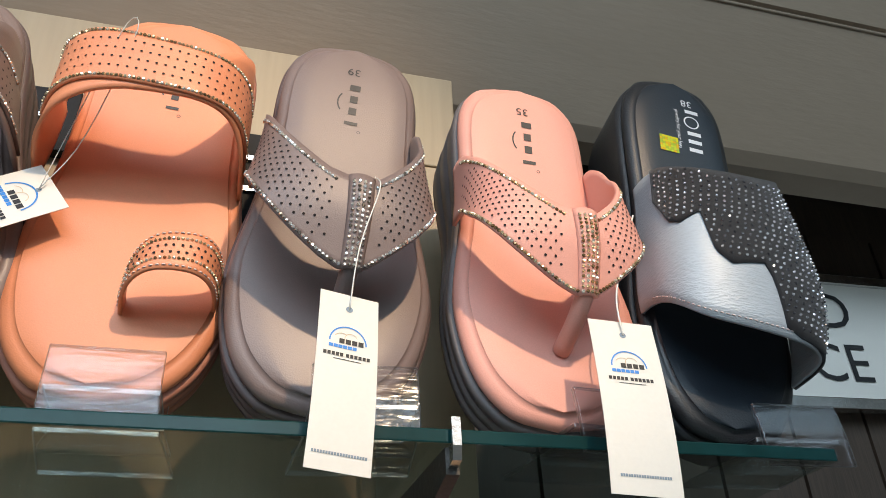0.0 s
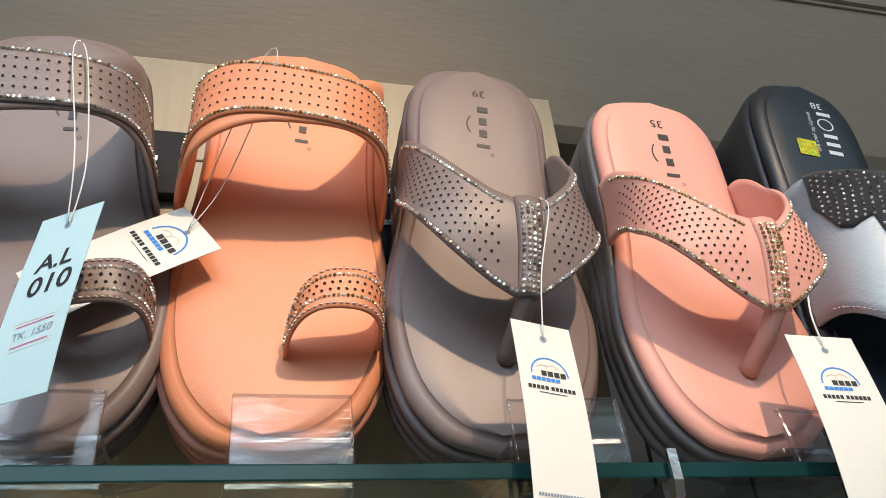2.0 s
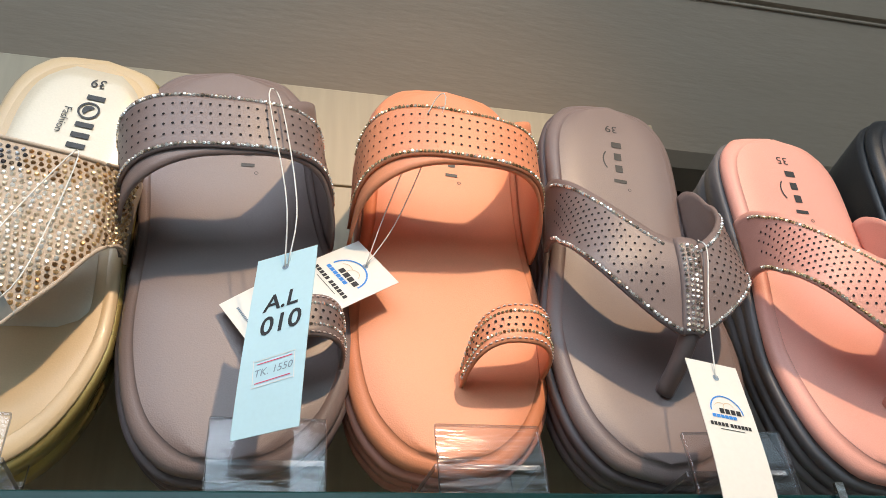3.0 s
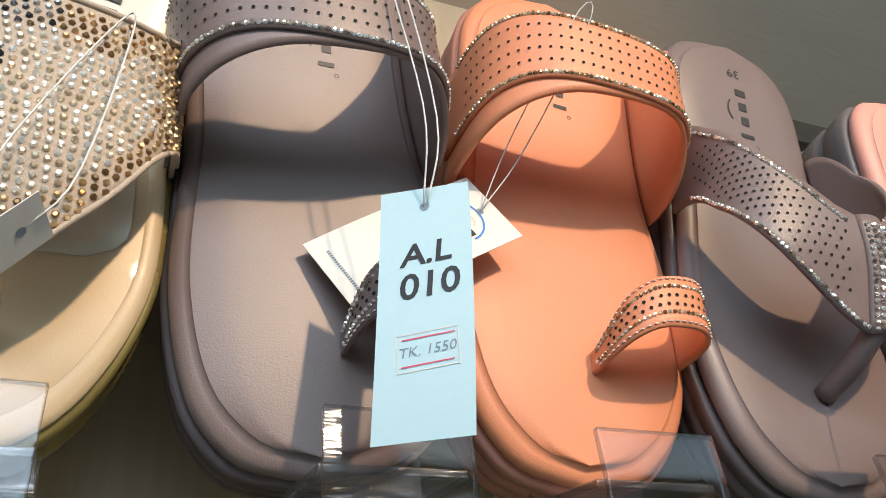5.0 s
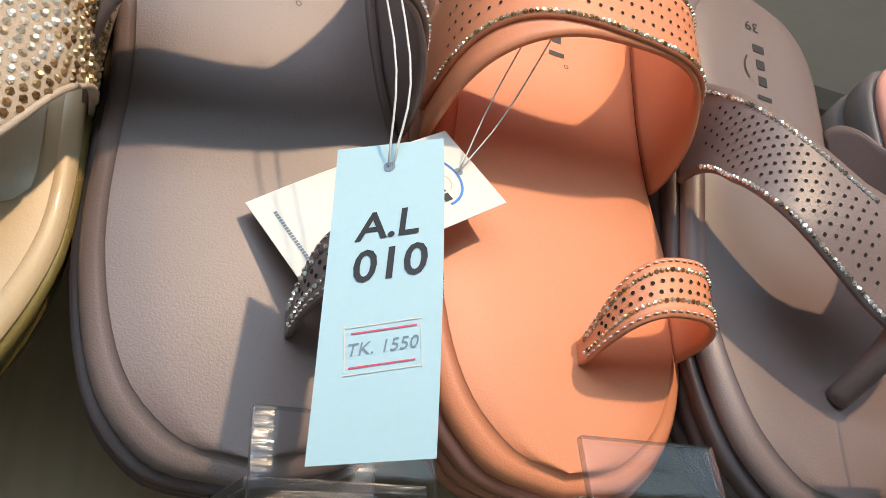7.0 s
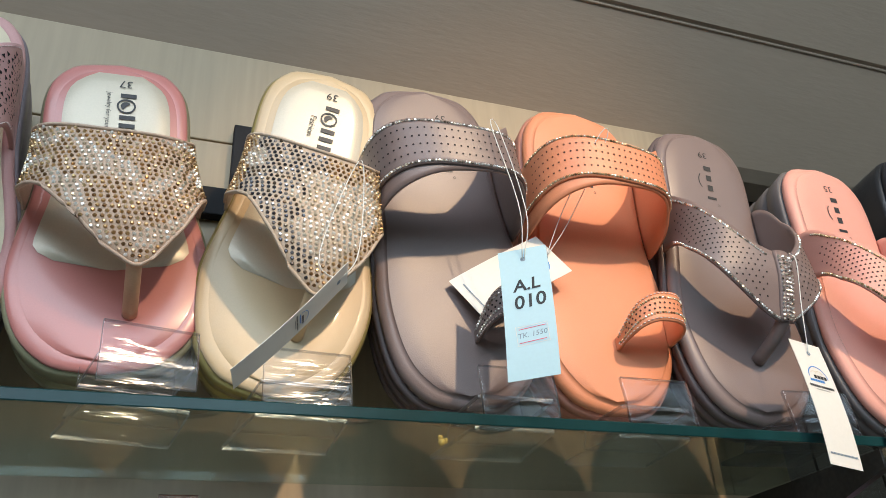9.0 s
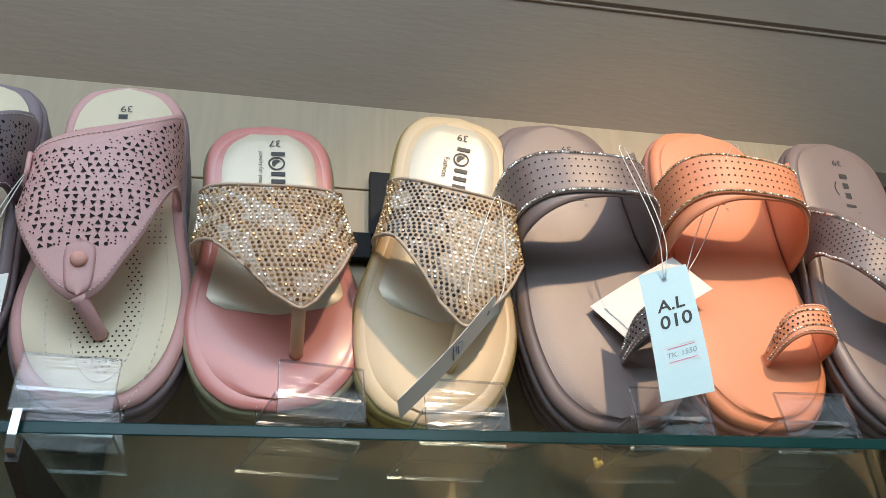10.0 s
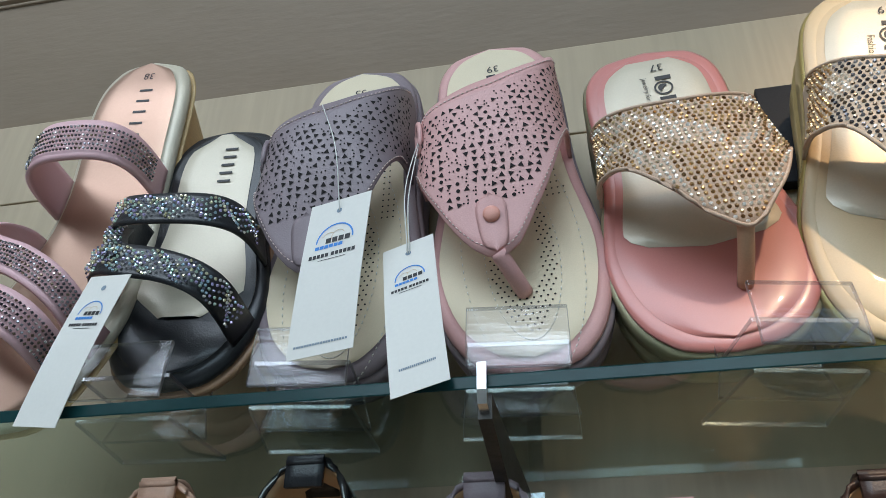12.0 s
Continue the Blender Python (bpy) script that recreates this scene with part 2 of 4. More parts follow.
def tube_data(points, radius, sides=6):
    pts = [Vector(p) for p in points]
    verts, faces = [], []
    for i, p in enumerate(pts):
        d = (pts[min(i + 1, len(pts) - 1)] - pts[max(i - 1, 0)]).normalized()
        a = d.orthogonal().normalized()
        b = d.cross(a)
        verts += [p + radius * (math.cos(2 * math.pi * k / sides) * a + math.sin(2 * math.pi * k / sides) * b) for k in range(sides)]
    for i in range(len(pts) - 1):
        for k in range(sides):
            q = (k + 1) % sides
            faces.append((i * sides + k, i * sides + q, (i + 1) * sides + q, (i + 1) * sides + k))
    faces += [tuple(range(sides))[::-1], tuple(range((len(pts) - 1) * sides, len(pts) * sides))]
    return verts, faces


def bend(points, n=24):
    """A smooth line through a few points."""
    ks = [i / (len(points) - 1) for i in range(len(points))]
    axes = [curve(list(zip(ks, [p[a] for p in points]))) for a in range(3)]
    return [tuple(f(i / n) for f in axes) for i in range(n + 1)]


def join(pieces):
    verts, faces = [], []
    for v, f in pieces:
        o = len(verts)
        verts += v
        faces += [tuple(i + o for i in face) for face in f]
    return verts, faces


GLYPHS = {}


def writing(text, size, shear=0.0, bold=0.0):
    """The faces of a line of writing in the built-in font, centred on the origin."""
    key = (text, size, bold)
    if key not in GLYPHS:
        c = bpy.data.curves.new("writing", "FONT")
        c.body, c.size, c.align_x, c.align_y, c.resolution_u = text, size, "CENTER", "CENTER", 3
        c.offset = bold
        ob = new("writing", c)
        bpy.context.view_layer.update()
        me = bpy.data.meshes.new_from_object(ob.evaluated_get(bpy.context.evaluated_depsgraph_get()))
        GLYPHS[key] = ([tuple(v.co) for v in me.vertices], [tuple(p.vertices) for p in me.polygons])
        bpy.data.objects.remove(ob)
    v, f = GLYPHS[key]
    return [(x + shear * y, y, z) for x, y, z in v], f


def laid(data, fn, turn=0.0, at=(0, 0), flip=False):
    """Flat faces laid on a surface fn(x, y) -> place, turned and moved first."""
    v, f = data
    c, s = math.cos(radians(turn)), math.sin(radians(turn))
    return [fn(at[0] + c * x - s * y, at[1] + s * x + c * y) for x, y, *_ in v], f


def flat_rect(w, h, nx=6, ny=2):
    v, f = grid(lambda a, b: ((a - 0.5) * w, (b - 0.5) * h, 0), nx, ny)
    return v, f


def arc_band(r0, r1, a0, a1, n=16):
    return [(r * math.cos(radians(a0 + (a1 - a0) * i / n)), r * math.sin(radians(a0 + (a1 - a0) * i / n)), 0) for i in range(n + 1) for r in (r0, r1)], [(2 * i, 2 * i + 2, 2 * i + 3, 2 * i + 1) for i in range(n)]


def gem_data(p, n, u, r, h, sides=6):
    """One faceted stone seated at p with normal n."""
    w = n.cross(u).normalized()
    u = w.cross(n)
    a0 = random.random()
    tilt = (u * random.uniform(-1, 1) + w * random.uniform(-1, 1)) * 0.25 * r
    ring = [(math.cos(2 * math.pi * (k / sides) + a0), math.sin(2 * math.pi * (k / sides) + a0)) for k in range(sides)]
    v = [p + r * (a * u + b * w) for a, b in ring] + [p + h * n + 0.55 * r * (a * u + b * w) + tilt.dot(a * u + b * w) * n for a, b in ring]
    f = [(k, (k + 1) % sides, sides + (k + 1) % sides, sides + k) for k in range(sides)] + [tuple(range(sides, 2 * sides))]
    return v, f


def dot_data(p, n, u, r, sides=8, squash=1.0):
    w = n.cross(u).normalized()
    u = w.cross(n)
    return [p + r * (math.cos(2 * math.pi * k / sides) * u + squash * math.sin(2 * math.pi * k / sides) * w) for k in range(sides)], [tuple(range(sides))]


def stitch_data(p, n, d, length=0.0016, r=0.00035):
    return tube_data([p - d * length / 2 + n * 0.0001, p + n * 0.0005, p + d * length / 2 + n * 0.0001], r, 4)


# ---- shoe forms ----
WIDTHS = curve([(0, 0.0), (0.012, 0.30), (0.035, 0.50), (0.08, 0.72), (0.14, 0.87), (0.22, 0.97), (0.30, 1.0), (0.40, 0.93), (0.50, 0.83), (0.60, 0.77), (0.72, 0.76), (0.84, 0.75), (0.91, 0.68), (0.96, 0.52), (0.985, 0.34), (1, 0.0)])
TS = [0.5 - 0.5 * math.cos(math.pi * i / 44) for i in range(45)]


class Form:
    """The body of a sandal: local x across, y from toe to heel, z out of the insole."""

    def __init__(self, length, width, toe, heel, sweep=0.0, dip=0.006, heel_lift=0.0, narrow=1.0):
        self.L, self.W, self.toe, self.heel, self.sweep, self.dip, self.lift, self.narrow = length, width, toe, heel, sweep, dip, heel_lift, narrow

    def half(self, t):
        k = WIDTHS(min(max(t, 0), 1)) * (self.W / 2 - 0.003)
        return max(k, 0) * (1 + (self.narrow - 1) * max(0, min(1, (t - 0.3) / 0.3)))

    def mid(self, t):
        return self.sweep * (math.cos(math.pi * (t - 0.25) * 1.6) - 1)

    def top(self, t):
        """The insole's rise and dip along the foot."""
        return -self.dip * math.sin(math.pi * min(max((t - 0.05) / 0.9, 0), 1)) ** 2 + self.lift * max(0, (t - 0.45) / 0.55) ** 1.5

    def base(self, t):
        k = min(max((t - 0.22) / 0.62, 0), 1)
        return -(self.toe + (self.heel - self.toe) * k * k * (3 - 2 * k))

    def on(self, x, y, up=0.0003):
        """A place on the insole for x, y in metres from the toe tip."""
        t = y / self.L
        return (x, y, self.top(t) + up)

    def ring(self, off, depth):
        """A closed outline, off outwards, at the depth given as a function of t."""
        pts = []
        for side in (-1, 1):
            ts = TS if side < 0 else TS[-2:0:-1]
            for t in ts:
                pts.append((self.mid(t) + side * max(self.half(t) + off * min(1, self.half(t) / (0.2 * self.W)), 0), -off + (self.L + 2 * off) * t, depth(t)))
        return pts

    def loft(self, rings):
        n = len(rings[0])
        verts = [p for r in rings for p in r]
        faces = [(i * n + k, i * n + (k + 1) % n, (i + 1) * n + (k + 1) % n, (i + 1) * n + k) for i in range(len(rings) - 1) for k in range(n)]
        return verts, faces

    def sheet(self, off, up, rim=0.0015, across=10):
        verts, faces = [], []
        for t in TS:
            h = max(self.half(t) + off * min(1, self.half(t) / (0.2 * self.W)), 0)
            for j in range(across + 1):
                f = 2 * j / across - 1
                f = math.copysign(abs(f) ** 0.75, f)
                verts.append((self.mid(t) + f * h, -off + (self.L + 2 * off) * t, self.top(t) + up - rim * f ** 8))
        for i in range(len(TS) - 1):
            for j in range(across):
                a = i * (across + 1) + j
                faces.append((a, a + 1, a + across + 2, a + across + 1))
        return verts, faces

    def sole(self, ob, insole, welt, side, grooves=0, thin=1.0):
        part("insole", mesh("insole", *self.sheet(0.0, 0.0), insole), ob)
        r = [self.ring(o, lambda t, d=d: self.top(t) - d) for o, d in ((0.0, 0.0016), (0.0008, 0.0030 * thin), (0.0022, 0.0032 * thin), (0.0046, 0.0040 * thin), (0.0064, 0.0062 * thin), (0.0066, 0.0090 * thin), (0.0050, 0.0112 * thin))]
        part("welt", mesh("welt", *self.loft(r), welt), ob)
        edge = 0.0114 * thin
        r = [self.ring(0.0046, lambda t: self.top(t) - edge + 0.0004), self.ring(0.0074, lambda t: self.top(t) - edge)]
        g = max(grooves, 1)
        for k in range(g):
            for f, o in ((0.08, 0.0086), (0.80, 0.0082), (0.86, 0.0068), (0.94, 0.0068)):
                q = (k + f) / g
                r.append(self.ring(o - 0.0015 * q, lambda t, q=q: (1 - q) * (self.top(t) - edge) + q * (self.base(t) + 0.0005)))
        r += [self.ring(0.0015, self.base), self.ring(-0.004, lambda t: self.base(t) - 0.0004)]
        v, f = self.loft(r)
        n = len(r[0])
        v.append((self.mid(0.5), self.L / 2, self.base(0.5)))
        f += [(len(v) - 1, (len(r) - 1) * n + (k + 1) % n, (len(r) - 1) * n + k) for k in range(n)]
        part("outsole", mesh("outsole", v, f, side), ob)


class Strap:
    """A band arched over the foot: k runs across, f from its toe edge to its heel edge."""

    def __init__(self, form, lo, hi, height, xa=None, xb=None, power=0.5, up=0.0, grow=0.006, sink=0.004, shift=0.0):
        self.form, self.lo, self.hi, self.height, self.xa, self.xb, self.power, self.up, self.grow, self.sink, self.shift = form, lo, hi, height, xa, xb, power, up, grow, sink, shift

    def at(self, k, f):
        F = self.form
        t = self.lo(k) + f * (self.hi(k) - self.lo(k))
        th = math.pi * min(max(k, 0), 1)
        if self.xa is None:
            m, h = F.mid(t) + self.shift, F.half(t) + self.grow + self.up
        else:
            m, h = (self.xa + self.xb) / 2, (self.xb - self.xa) / 2 + self.up
        c, s = math.cos(th), math.sin(th)
        x = m - h * math.copysign(abs(c) ** 0.8, c)
        z = F.top(t) - self.sink + (self.height(t) + self.sink + self.up) * max(s, 0) ** self.power
        return Vector((x, F.L * t, z))

    def frame_at(self, k, f, up=0.0):
        e = 0.004
        a, b = min(max(k, e), 1 - e), min(max(f, 0.01), 0.99)
        du = self.at(a + e, b) - self.at(a - e, b)
        dv = self.at(a, min(b + 0.01, 1)) - self.at(a, max(b - 0.01, 0))
        n = du.cross(dv).normalized()
        return self.at(a, b) + n * up, n, du.normalized()

    def sheet(self, nu=48, nv=8):
        ks = [0.5 - 0.5 * math.copysign(abs(math.cos(math.pi * i / nu)) ** 0.9, math.cos(math.pi * i / nu)) for i in range(nu + 1)]
        return grid(lambda a, b: self.at(ks[round(a * nu)], b), nu, nv)

    def along(self, f, step, k0=0.02, k1=0.98):
        """Values of k at even steps of length along a line of the band; f may be a function of k."""
        ff = f if callable(f) else (lambda k: f)
        out, last, acc = [], None, 0.0
        for i in range(801):
            k = k0 + (k1 - k0) * i / 800
            p = self.at(k, ff(k))
            if last is not None:
                acc += (p - last).length
            last = p
            if acc >= step or not out:
                out.append(k)
                acc = 0.0
        return out

    def row_of_stones(self, f, step=0.0020, r=0.00108, k0=0.02, k1=0.98):
        ff = f if callable(f) else (lambda k: f)
        return [gem_data(*self.frame_at(k, ff(k), 0.0002), r, 0.0007) for k in self.along(f, step, k0, k1)]

    def row_of_stitches(self, f, step=0.0028, k0=0.03, k1=0.97):
        out = []
        for k in self.along(f, step, k0, k1):
            p, n, u = self.frame_at(k, f, 0.0)
            q = self.at(min(k + 0.01, 1), f) - self.at(max(k - 0.01, 0), f)
            out.append(stitch_data(p, n, q.normalized()))
        return out

    def spread(self, step, keep, margin=0.1):
        """Even places over the whole band, as (k, f)."""
        out = []
        y0 = min(self.lo(k / 40) for k in range(41)) * self.form.L
        y1 = max(self.hi(k / 40) for k in range(41)) * self.form.L
        row = 0
        y = y0
        while y < y1:
            line = []
            acc, last = 0.0, None
            for i in range(701):
                k = 0.02 + 0.96 * i / 700
                a, b = self.lo(k) * self.form.L, self.hi(k) * self.form.L
                f = (y - a) / (b - a) if b > a else -1
                if last is not None:
                    q = self.at(k, min(max(f, 0), 1))
                    acc += (q - last).length if 0 <= f <= 1 else 0
                    last = q
                else:
                    last = self.at(k, min(max(f, 0), 1))
                if acc >= step * (1 if line else 0.5 * (1 + row % 2)):
                    acc = 0.0
                    line.append(1)
                    if margin < f < 1 - margin and keep(k, f):
                        out.append((k, f))
            y += step * 0.87
            row += 1
        return out


def post(ob, top, foot, mat, r=0.0042):
    """The toe post: a flattened tapering tube from the strap's tip to the insole."""
    pts = bend([top, ((top[0] + foot[0]) / 2, (top[1] + foot[1]) / 2 - 0.001, (top[2] + foot[2]) / 2 + 0.002), foot], 8)
    part("toe_post", mesh("toe_post", *tube_data(pts, r, 10), mat), ob)


def marks_on(form, ob, items):
    """Printed marks on the insole: (faces, material, turn, (x, y), name)."""
    for data, mat, turn, at, name in items:
        part(name, mesh(name, *laid(data, lambda x, y: form.on(x, y), turn, at), mat, False), ob)


def seat(x, y, z, turn, slope):
    """The pose of a shoe whose insole's toe tip is at x, y, z, turned about its insole's normal."""
    return pose(x, y, z, slope) @ pose(0, 0, 0, 0, 0, turn)


# ---- structure ----
WALL_Y, SHELF_Z, GLASS = 0.158, 1.459, 0.0065
# unseen room shell; floor and walls are pale to bounce light under the shelf
tagged(box("floor", -3.5, -4.0, -0.1, 3.5, 0.9, 0.0, M["floor"]), "light tiled shop floor out of view, pale to bounce light", "floor", kind="structure")
tagged(box("ceiling", -3.5, -4.0, 2.9, 3.5, 0.9, 3.0, M["ceil"]), "white shop ceiling", "ceiling", kind="structure")
tagged(box("wall_south", -3.5, -4.1, 0.0, 3.5, -4.0, 2.9, M["wall"]), "plain shop wall out of view, pale to bounce light", "wall", kind="structure")
tagged(box("wall_west", -3.6, -4.0, 0.0, -3.5, 0.9, 2.9, M["wall"]), "plain shop wall out of view, pale to bounce light", "wall", kind="structure")
tagged(box("wall_east", 3.5, -4.0, 0.0, 3.6, 0.9, 2.9, M["wall"]), "plain shop wall out of view, pale to bounce light", "wall", kind="structure")

# dark plank wall behind everything
wall = tagged(box("wall_north", -3.5, 0.36, 0.0, 3.5, 0.46, 2.9, M["darkwood"]), "dark brown wooden plank wall behind the display", "wall", kind="structure")
PLANK = mesh("plank", *box_data(-0.045, -0.008, -0.60, 0.045, 0.0, 0.60), M["darkwood"], False)
for i in range(10):
    p = part("plank", PLANK, wall)
    p.location = (0.60 + 0.094 * i, 0.359, 1.25)

# pale wooden back board: a lower sheet and an upper strip with a seam between
board = tagged(box("back_board", -1.6, WALL_Y, 0.6, 0.522, WALL_Y + 0.018, 1.722, M["board"], bevel=0.001), "pale wood-grain back board behind the shelf", "panel", kind="structure")
box("strip", -1.6, WALL_Y, 1.7232, 0.522, WALL_Y + 0.018, 1.815, M["board"], board, bevel=0.001)

# beige painted panel leaning out above the board, with a groove along it
LEAN_OUT = 30


def slab(name, profile, x0, x1, mat):
    n = len(profile)
    v = [(x, y, z) for x in (x0, x1) for y, z in profile]
    f = [(i, (i + 1) % n, n + (i + 1) % n, n + i) for i in range(n)] + [tuple(range(n))[::-1], tuple(range(n, 2 * n))]
    return mesh(name, v, f, mat, False)


a = math.tan(radians(LEAN_OUT))
PY = WALL_Y + 0.020
prof = [(PY + 0.04, 1.796), (PY + 0.012, 1.799), (PY, 1.808)]
for d, off in ((0.118, 0.0), (0.1185, 0.0035), (0.1225, 0.0035), (0.123, 0.0), (0.60, 0.0)):
    prof.append((PY - a * d + off, 1.808 + d))
prof += [(PY + 0.05, 2.41)]
panel = part("soffit_panel", slab("soffit_panel", prof, -1.6, 2.2, M["panel"]), None)
tagged(panel, "beige painted panel leaning out above the board", "panel", kind="structure")
bead = part("trim", mesh("trim", *tube_data([(-1.6, PY - a * 0.1175 - 0.0003, 1.808 + 0.1172), (2.2, PY - a * 0.1175 - 0.0003, 1.808 + 0.1172)], 0.0016, 8), M["panel"]), panel)


def glass_shelf(name, x0, x1, z, depth, label):
    v, f = box_data(x0, 0.0, z - GLASS, x1, depth, z)
    me = mesh(name, v, f, [M["glass"], M["glass_edge"]], False)
    for p in me.polygons:
        p.material_index = 1 if p.normal.y < -0.5 else 0
    ob = new(name, me)
    b = ob.modifiers.new("edges", "BEVEL")
    b.width, b.segments = 0.0008, 2
    ob.visible_shadow = False
    return tagged(ob, label, "shelf", kind="structure")


glass_shelf("glass_shelf", -1.2, 0.6515, SHELF_Z, 0.131, "greenish clear glass display shelf with a dark edge")
LOW_Z = 1.171
glass_shelf("glass_shelf", -1.2, 0.70, LOW_Z, 0.131, "lower clear glass display shelf")


def bracket(x):
    ob = thing("shelf_bracket", Matrix.Translation((x, 0, SHELF_Z - GLASS)), "dark steel shelf bracket with a chrome tip clip", "bracket", "shelf brackets")
    prof = [(0.004, -0.0005), (0.146, -0.0005), (0.146, -0.05), (0.08, -0.032), (0.004, -0.012)]
    part("arm", slab("arm", prof, -0.003, 0.003, M["steel_dark"]), ob)
    c = [(0.006, -0.010), (-0.003, -0.008), (-0.0045, -0.002), (-0.004, 0.0105), (-0.0022, 0.0105), (-0.0025, -0.0006), (0.006, -0.0006)]
    part("clip", slab("clip", c, -0.002, 0.002, M["chrome"]), ob, "chrome clip")
    box("upright", -0.011, 0.147, -0.60, 0.011, 0.1575, -0.001, M["chrome"], ob, "slotted metal upright")
    # dark blocks on the upright's face stand in for shade in its slots
    for i in range(8):
        box("slot_shade", -0.003, 0.1455, -0.05 - 0.05 * i, 0.003, 0.1472, -0.02 - 0.05 * i, M["hole"], ob)


bracket(0.4575)
bracket(-0.118)


def acrylic_stand(x, y, turn, rest, width=0.047):
    """Bent acrylic: a front lip, a ledge under the toe, a leaning back plate, and a foot plate on the glass."""
    ob = thing("shoe_stand", Matrix.Translation((x, y, SHELF_Z)) @ pose(0, 0, 0, 0, 0, turn), "clear acrylic shoe stand with a front lip on the glass", "stand", "acrylic stands")
    h, r = width / 2, rest - SHELF_Z

    def plate(name, w0, w1, pts, thick):
        """A sheet bent along pts in the y-z plane, its width going from w0 to w1."""
        n = len(pts)
        side = []
        for i, (a, b) in enumerate(pts):
            p, q = pts[max(i - 1, 0)], pts[min(i + 1, n - 1)]
            d = math.hypot(q[0] - p[0], q[1] - p[1])
            side.append((a, b, -(q[1] - p[1]) / d * thick, (q[0] - p[0]) / d * thick))
        v = []
        for i, (a, b, u, w) in enumerate(side):
            k = w0 + (w1 - w0) * i / (n - 1)
            v += [(-k, a, b), (k, a, b), (k, a + u, b + w), (-k, a + u, b + w)]
        f = [(4 * i + k, 4 * i + (k + 1) % 4, 4 * i + 4 + (k + 1) % 4, 4 * i + 4 + k) for i in range(n - 1) for k in range(4)] + [(3, 2, 1, 0), (4 * n - 4, 4 * n - 3, 4 * n - 2, 4 * n - 1)]
        me = mesh(name, v, f, [M["acrylic"], M["acrylic_edge"]], False)
        for face in me.polygons:
            face.material_index = 1 if face.area < 0.0003 and (abs(face.normal.x) > 0.7 or face.index >= len(f) - 2) else 0
        p = part(name, me, ob, bevel=0.0006)
        p.visible_shadow = False
        return p

    plate("lip", h, h, [(-0.0040, r - 0.0165), (-0.0030, r), (0.0, r + 0.0155)], 0.003)
    plate("ledge", h, h * 1.05, [(0.0005, r - 0.0034), (0.046, r - 0.0034)], 0.003)
    plate("back_plate", h * 1.05, h * 1.15, [(0.0465, r - 0.003), (0.060, r + 0.055), (0.074, r + 0.11)], 0.003)
    plate("riser", h * 1.05, h * 1.25, [(0.044, r - 0.0036), (0.040, 0.0045)], 0.003)
    plate("foot", h * 1.05, h * 1.3, [(0.006, 0.0008), (0.068, 0.0008)], 0.003)
    return ob


REST = 1.4795
for x, y, turn, rest in ((0.2200, 0.0245, 0, REST), (0.3130, 0.026, 0, REST), (0.4215, 0.012, -4, REST - 0.006), (0.543, 0.012, 4, REST - 0.010), (0.6405, 0.010, -3, REST - 0.012), (0.0995, 0.024, 4, REST), (0.0205, 0.020, 12, REST + 0.005), (-0.1045, 0.018, 6, REST + 0.004), (-0.2095, 0.020, 8, REST + 0.004), (-0.303, 0.020, 3, REST + 0.004)):
    acrylic_stand(x, y, turn, rest)


def black_stand(x, z, w, h, bars):
    ob = thing("slotted_plate", Matrix.Translation((x, WALL_Y, z)), "black slotted plastic plate on the pale back board", "plate", "black slotted plates")
    box("plate", -w / 2, -0.010, -h / 2, w / 2, -0.0005, h / 2, M["blackplastic"], ob, bevel=0.001)
    for b in bars:
        box("bar", -w / 2 + 0.018, -0.0125, b - 0.002, w / 2 - 0.018, -0.0095, b + 0.002, M["chrome"], ob, "grey bar")


black_stand(0.116, 1.692, 0.112, 0.086, (0.012, -0.016))
black_stand(0.012, 1.662, 0.104, 0.024, ())
black_stand(0.222, 1.712, 0.058, 0.052, (0.0,))
black_stand(0.372, 1.685, 0.075, 0.075, (0.014, -0.012))
black_stand(-0.130, 1.685, 0.060, 0.085, ())


# ---- sandals ----
def name_mark(form, ob, x, y, mat, size, second=True):
    """The maker's name as plain bars that run along the foot, and a small ring mark."""
    pieces = []
    for i, (w, h) in enumerate(((0.0042, 0.0050), (0.0050, 0.0036), (0.0050, 0.0036), (0.0022, 0.0062))):
        pieces.append(laid(flat_rect(h * size, w * size * 0.85, 2, 2), lambda a, b: form.on(a, b), 0, (x, y + (0.011 - 0.0075 * i) * size)))
    if second:
        pieces.append(laid(arc_band(0.0085 * size, 0.0092 * size, 145, 215), lambda a, b: form.on(a, b), 0, (x + 0.0015 * size, y + 0.001)))
    pieces.append(laid(arc_band(0.0008, 0.0011, 0, 360), lambda a, b: form.on(a, b), 0, (x + 0.004 * size, y - 0.016 * size)))
    part("maker_mark", mesh("maker_mark", *join(pieces), mat, False), ob)


def size_mark(form, ob, text, x, y, mat, height=0.0085, turn=180):
    part("size_number", mesh("size_number", *laid(writing(text, height), lambda a, b: form.on(a, b), turn, (x, y)), mat, False), ob)


def hole_rows(strap, rows, step, r, k0, k1, stagger=True):
    out = []
    for i, f in enumerate(rows):
        ks = strap.along(f, step, k0, k1)
        if stagger and i % 2:
            ks = [(a + b) / 2 for a, b in zip(ks, ks[1:])]
        out += [dot_data(*strap.frame_at(k, f, 0.0003), r) for k in ks]
    return out


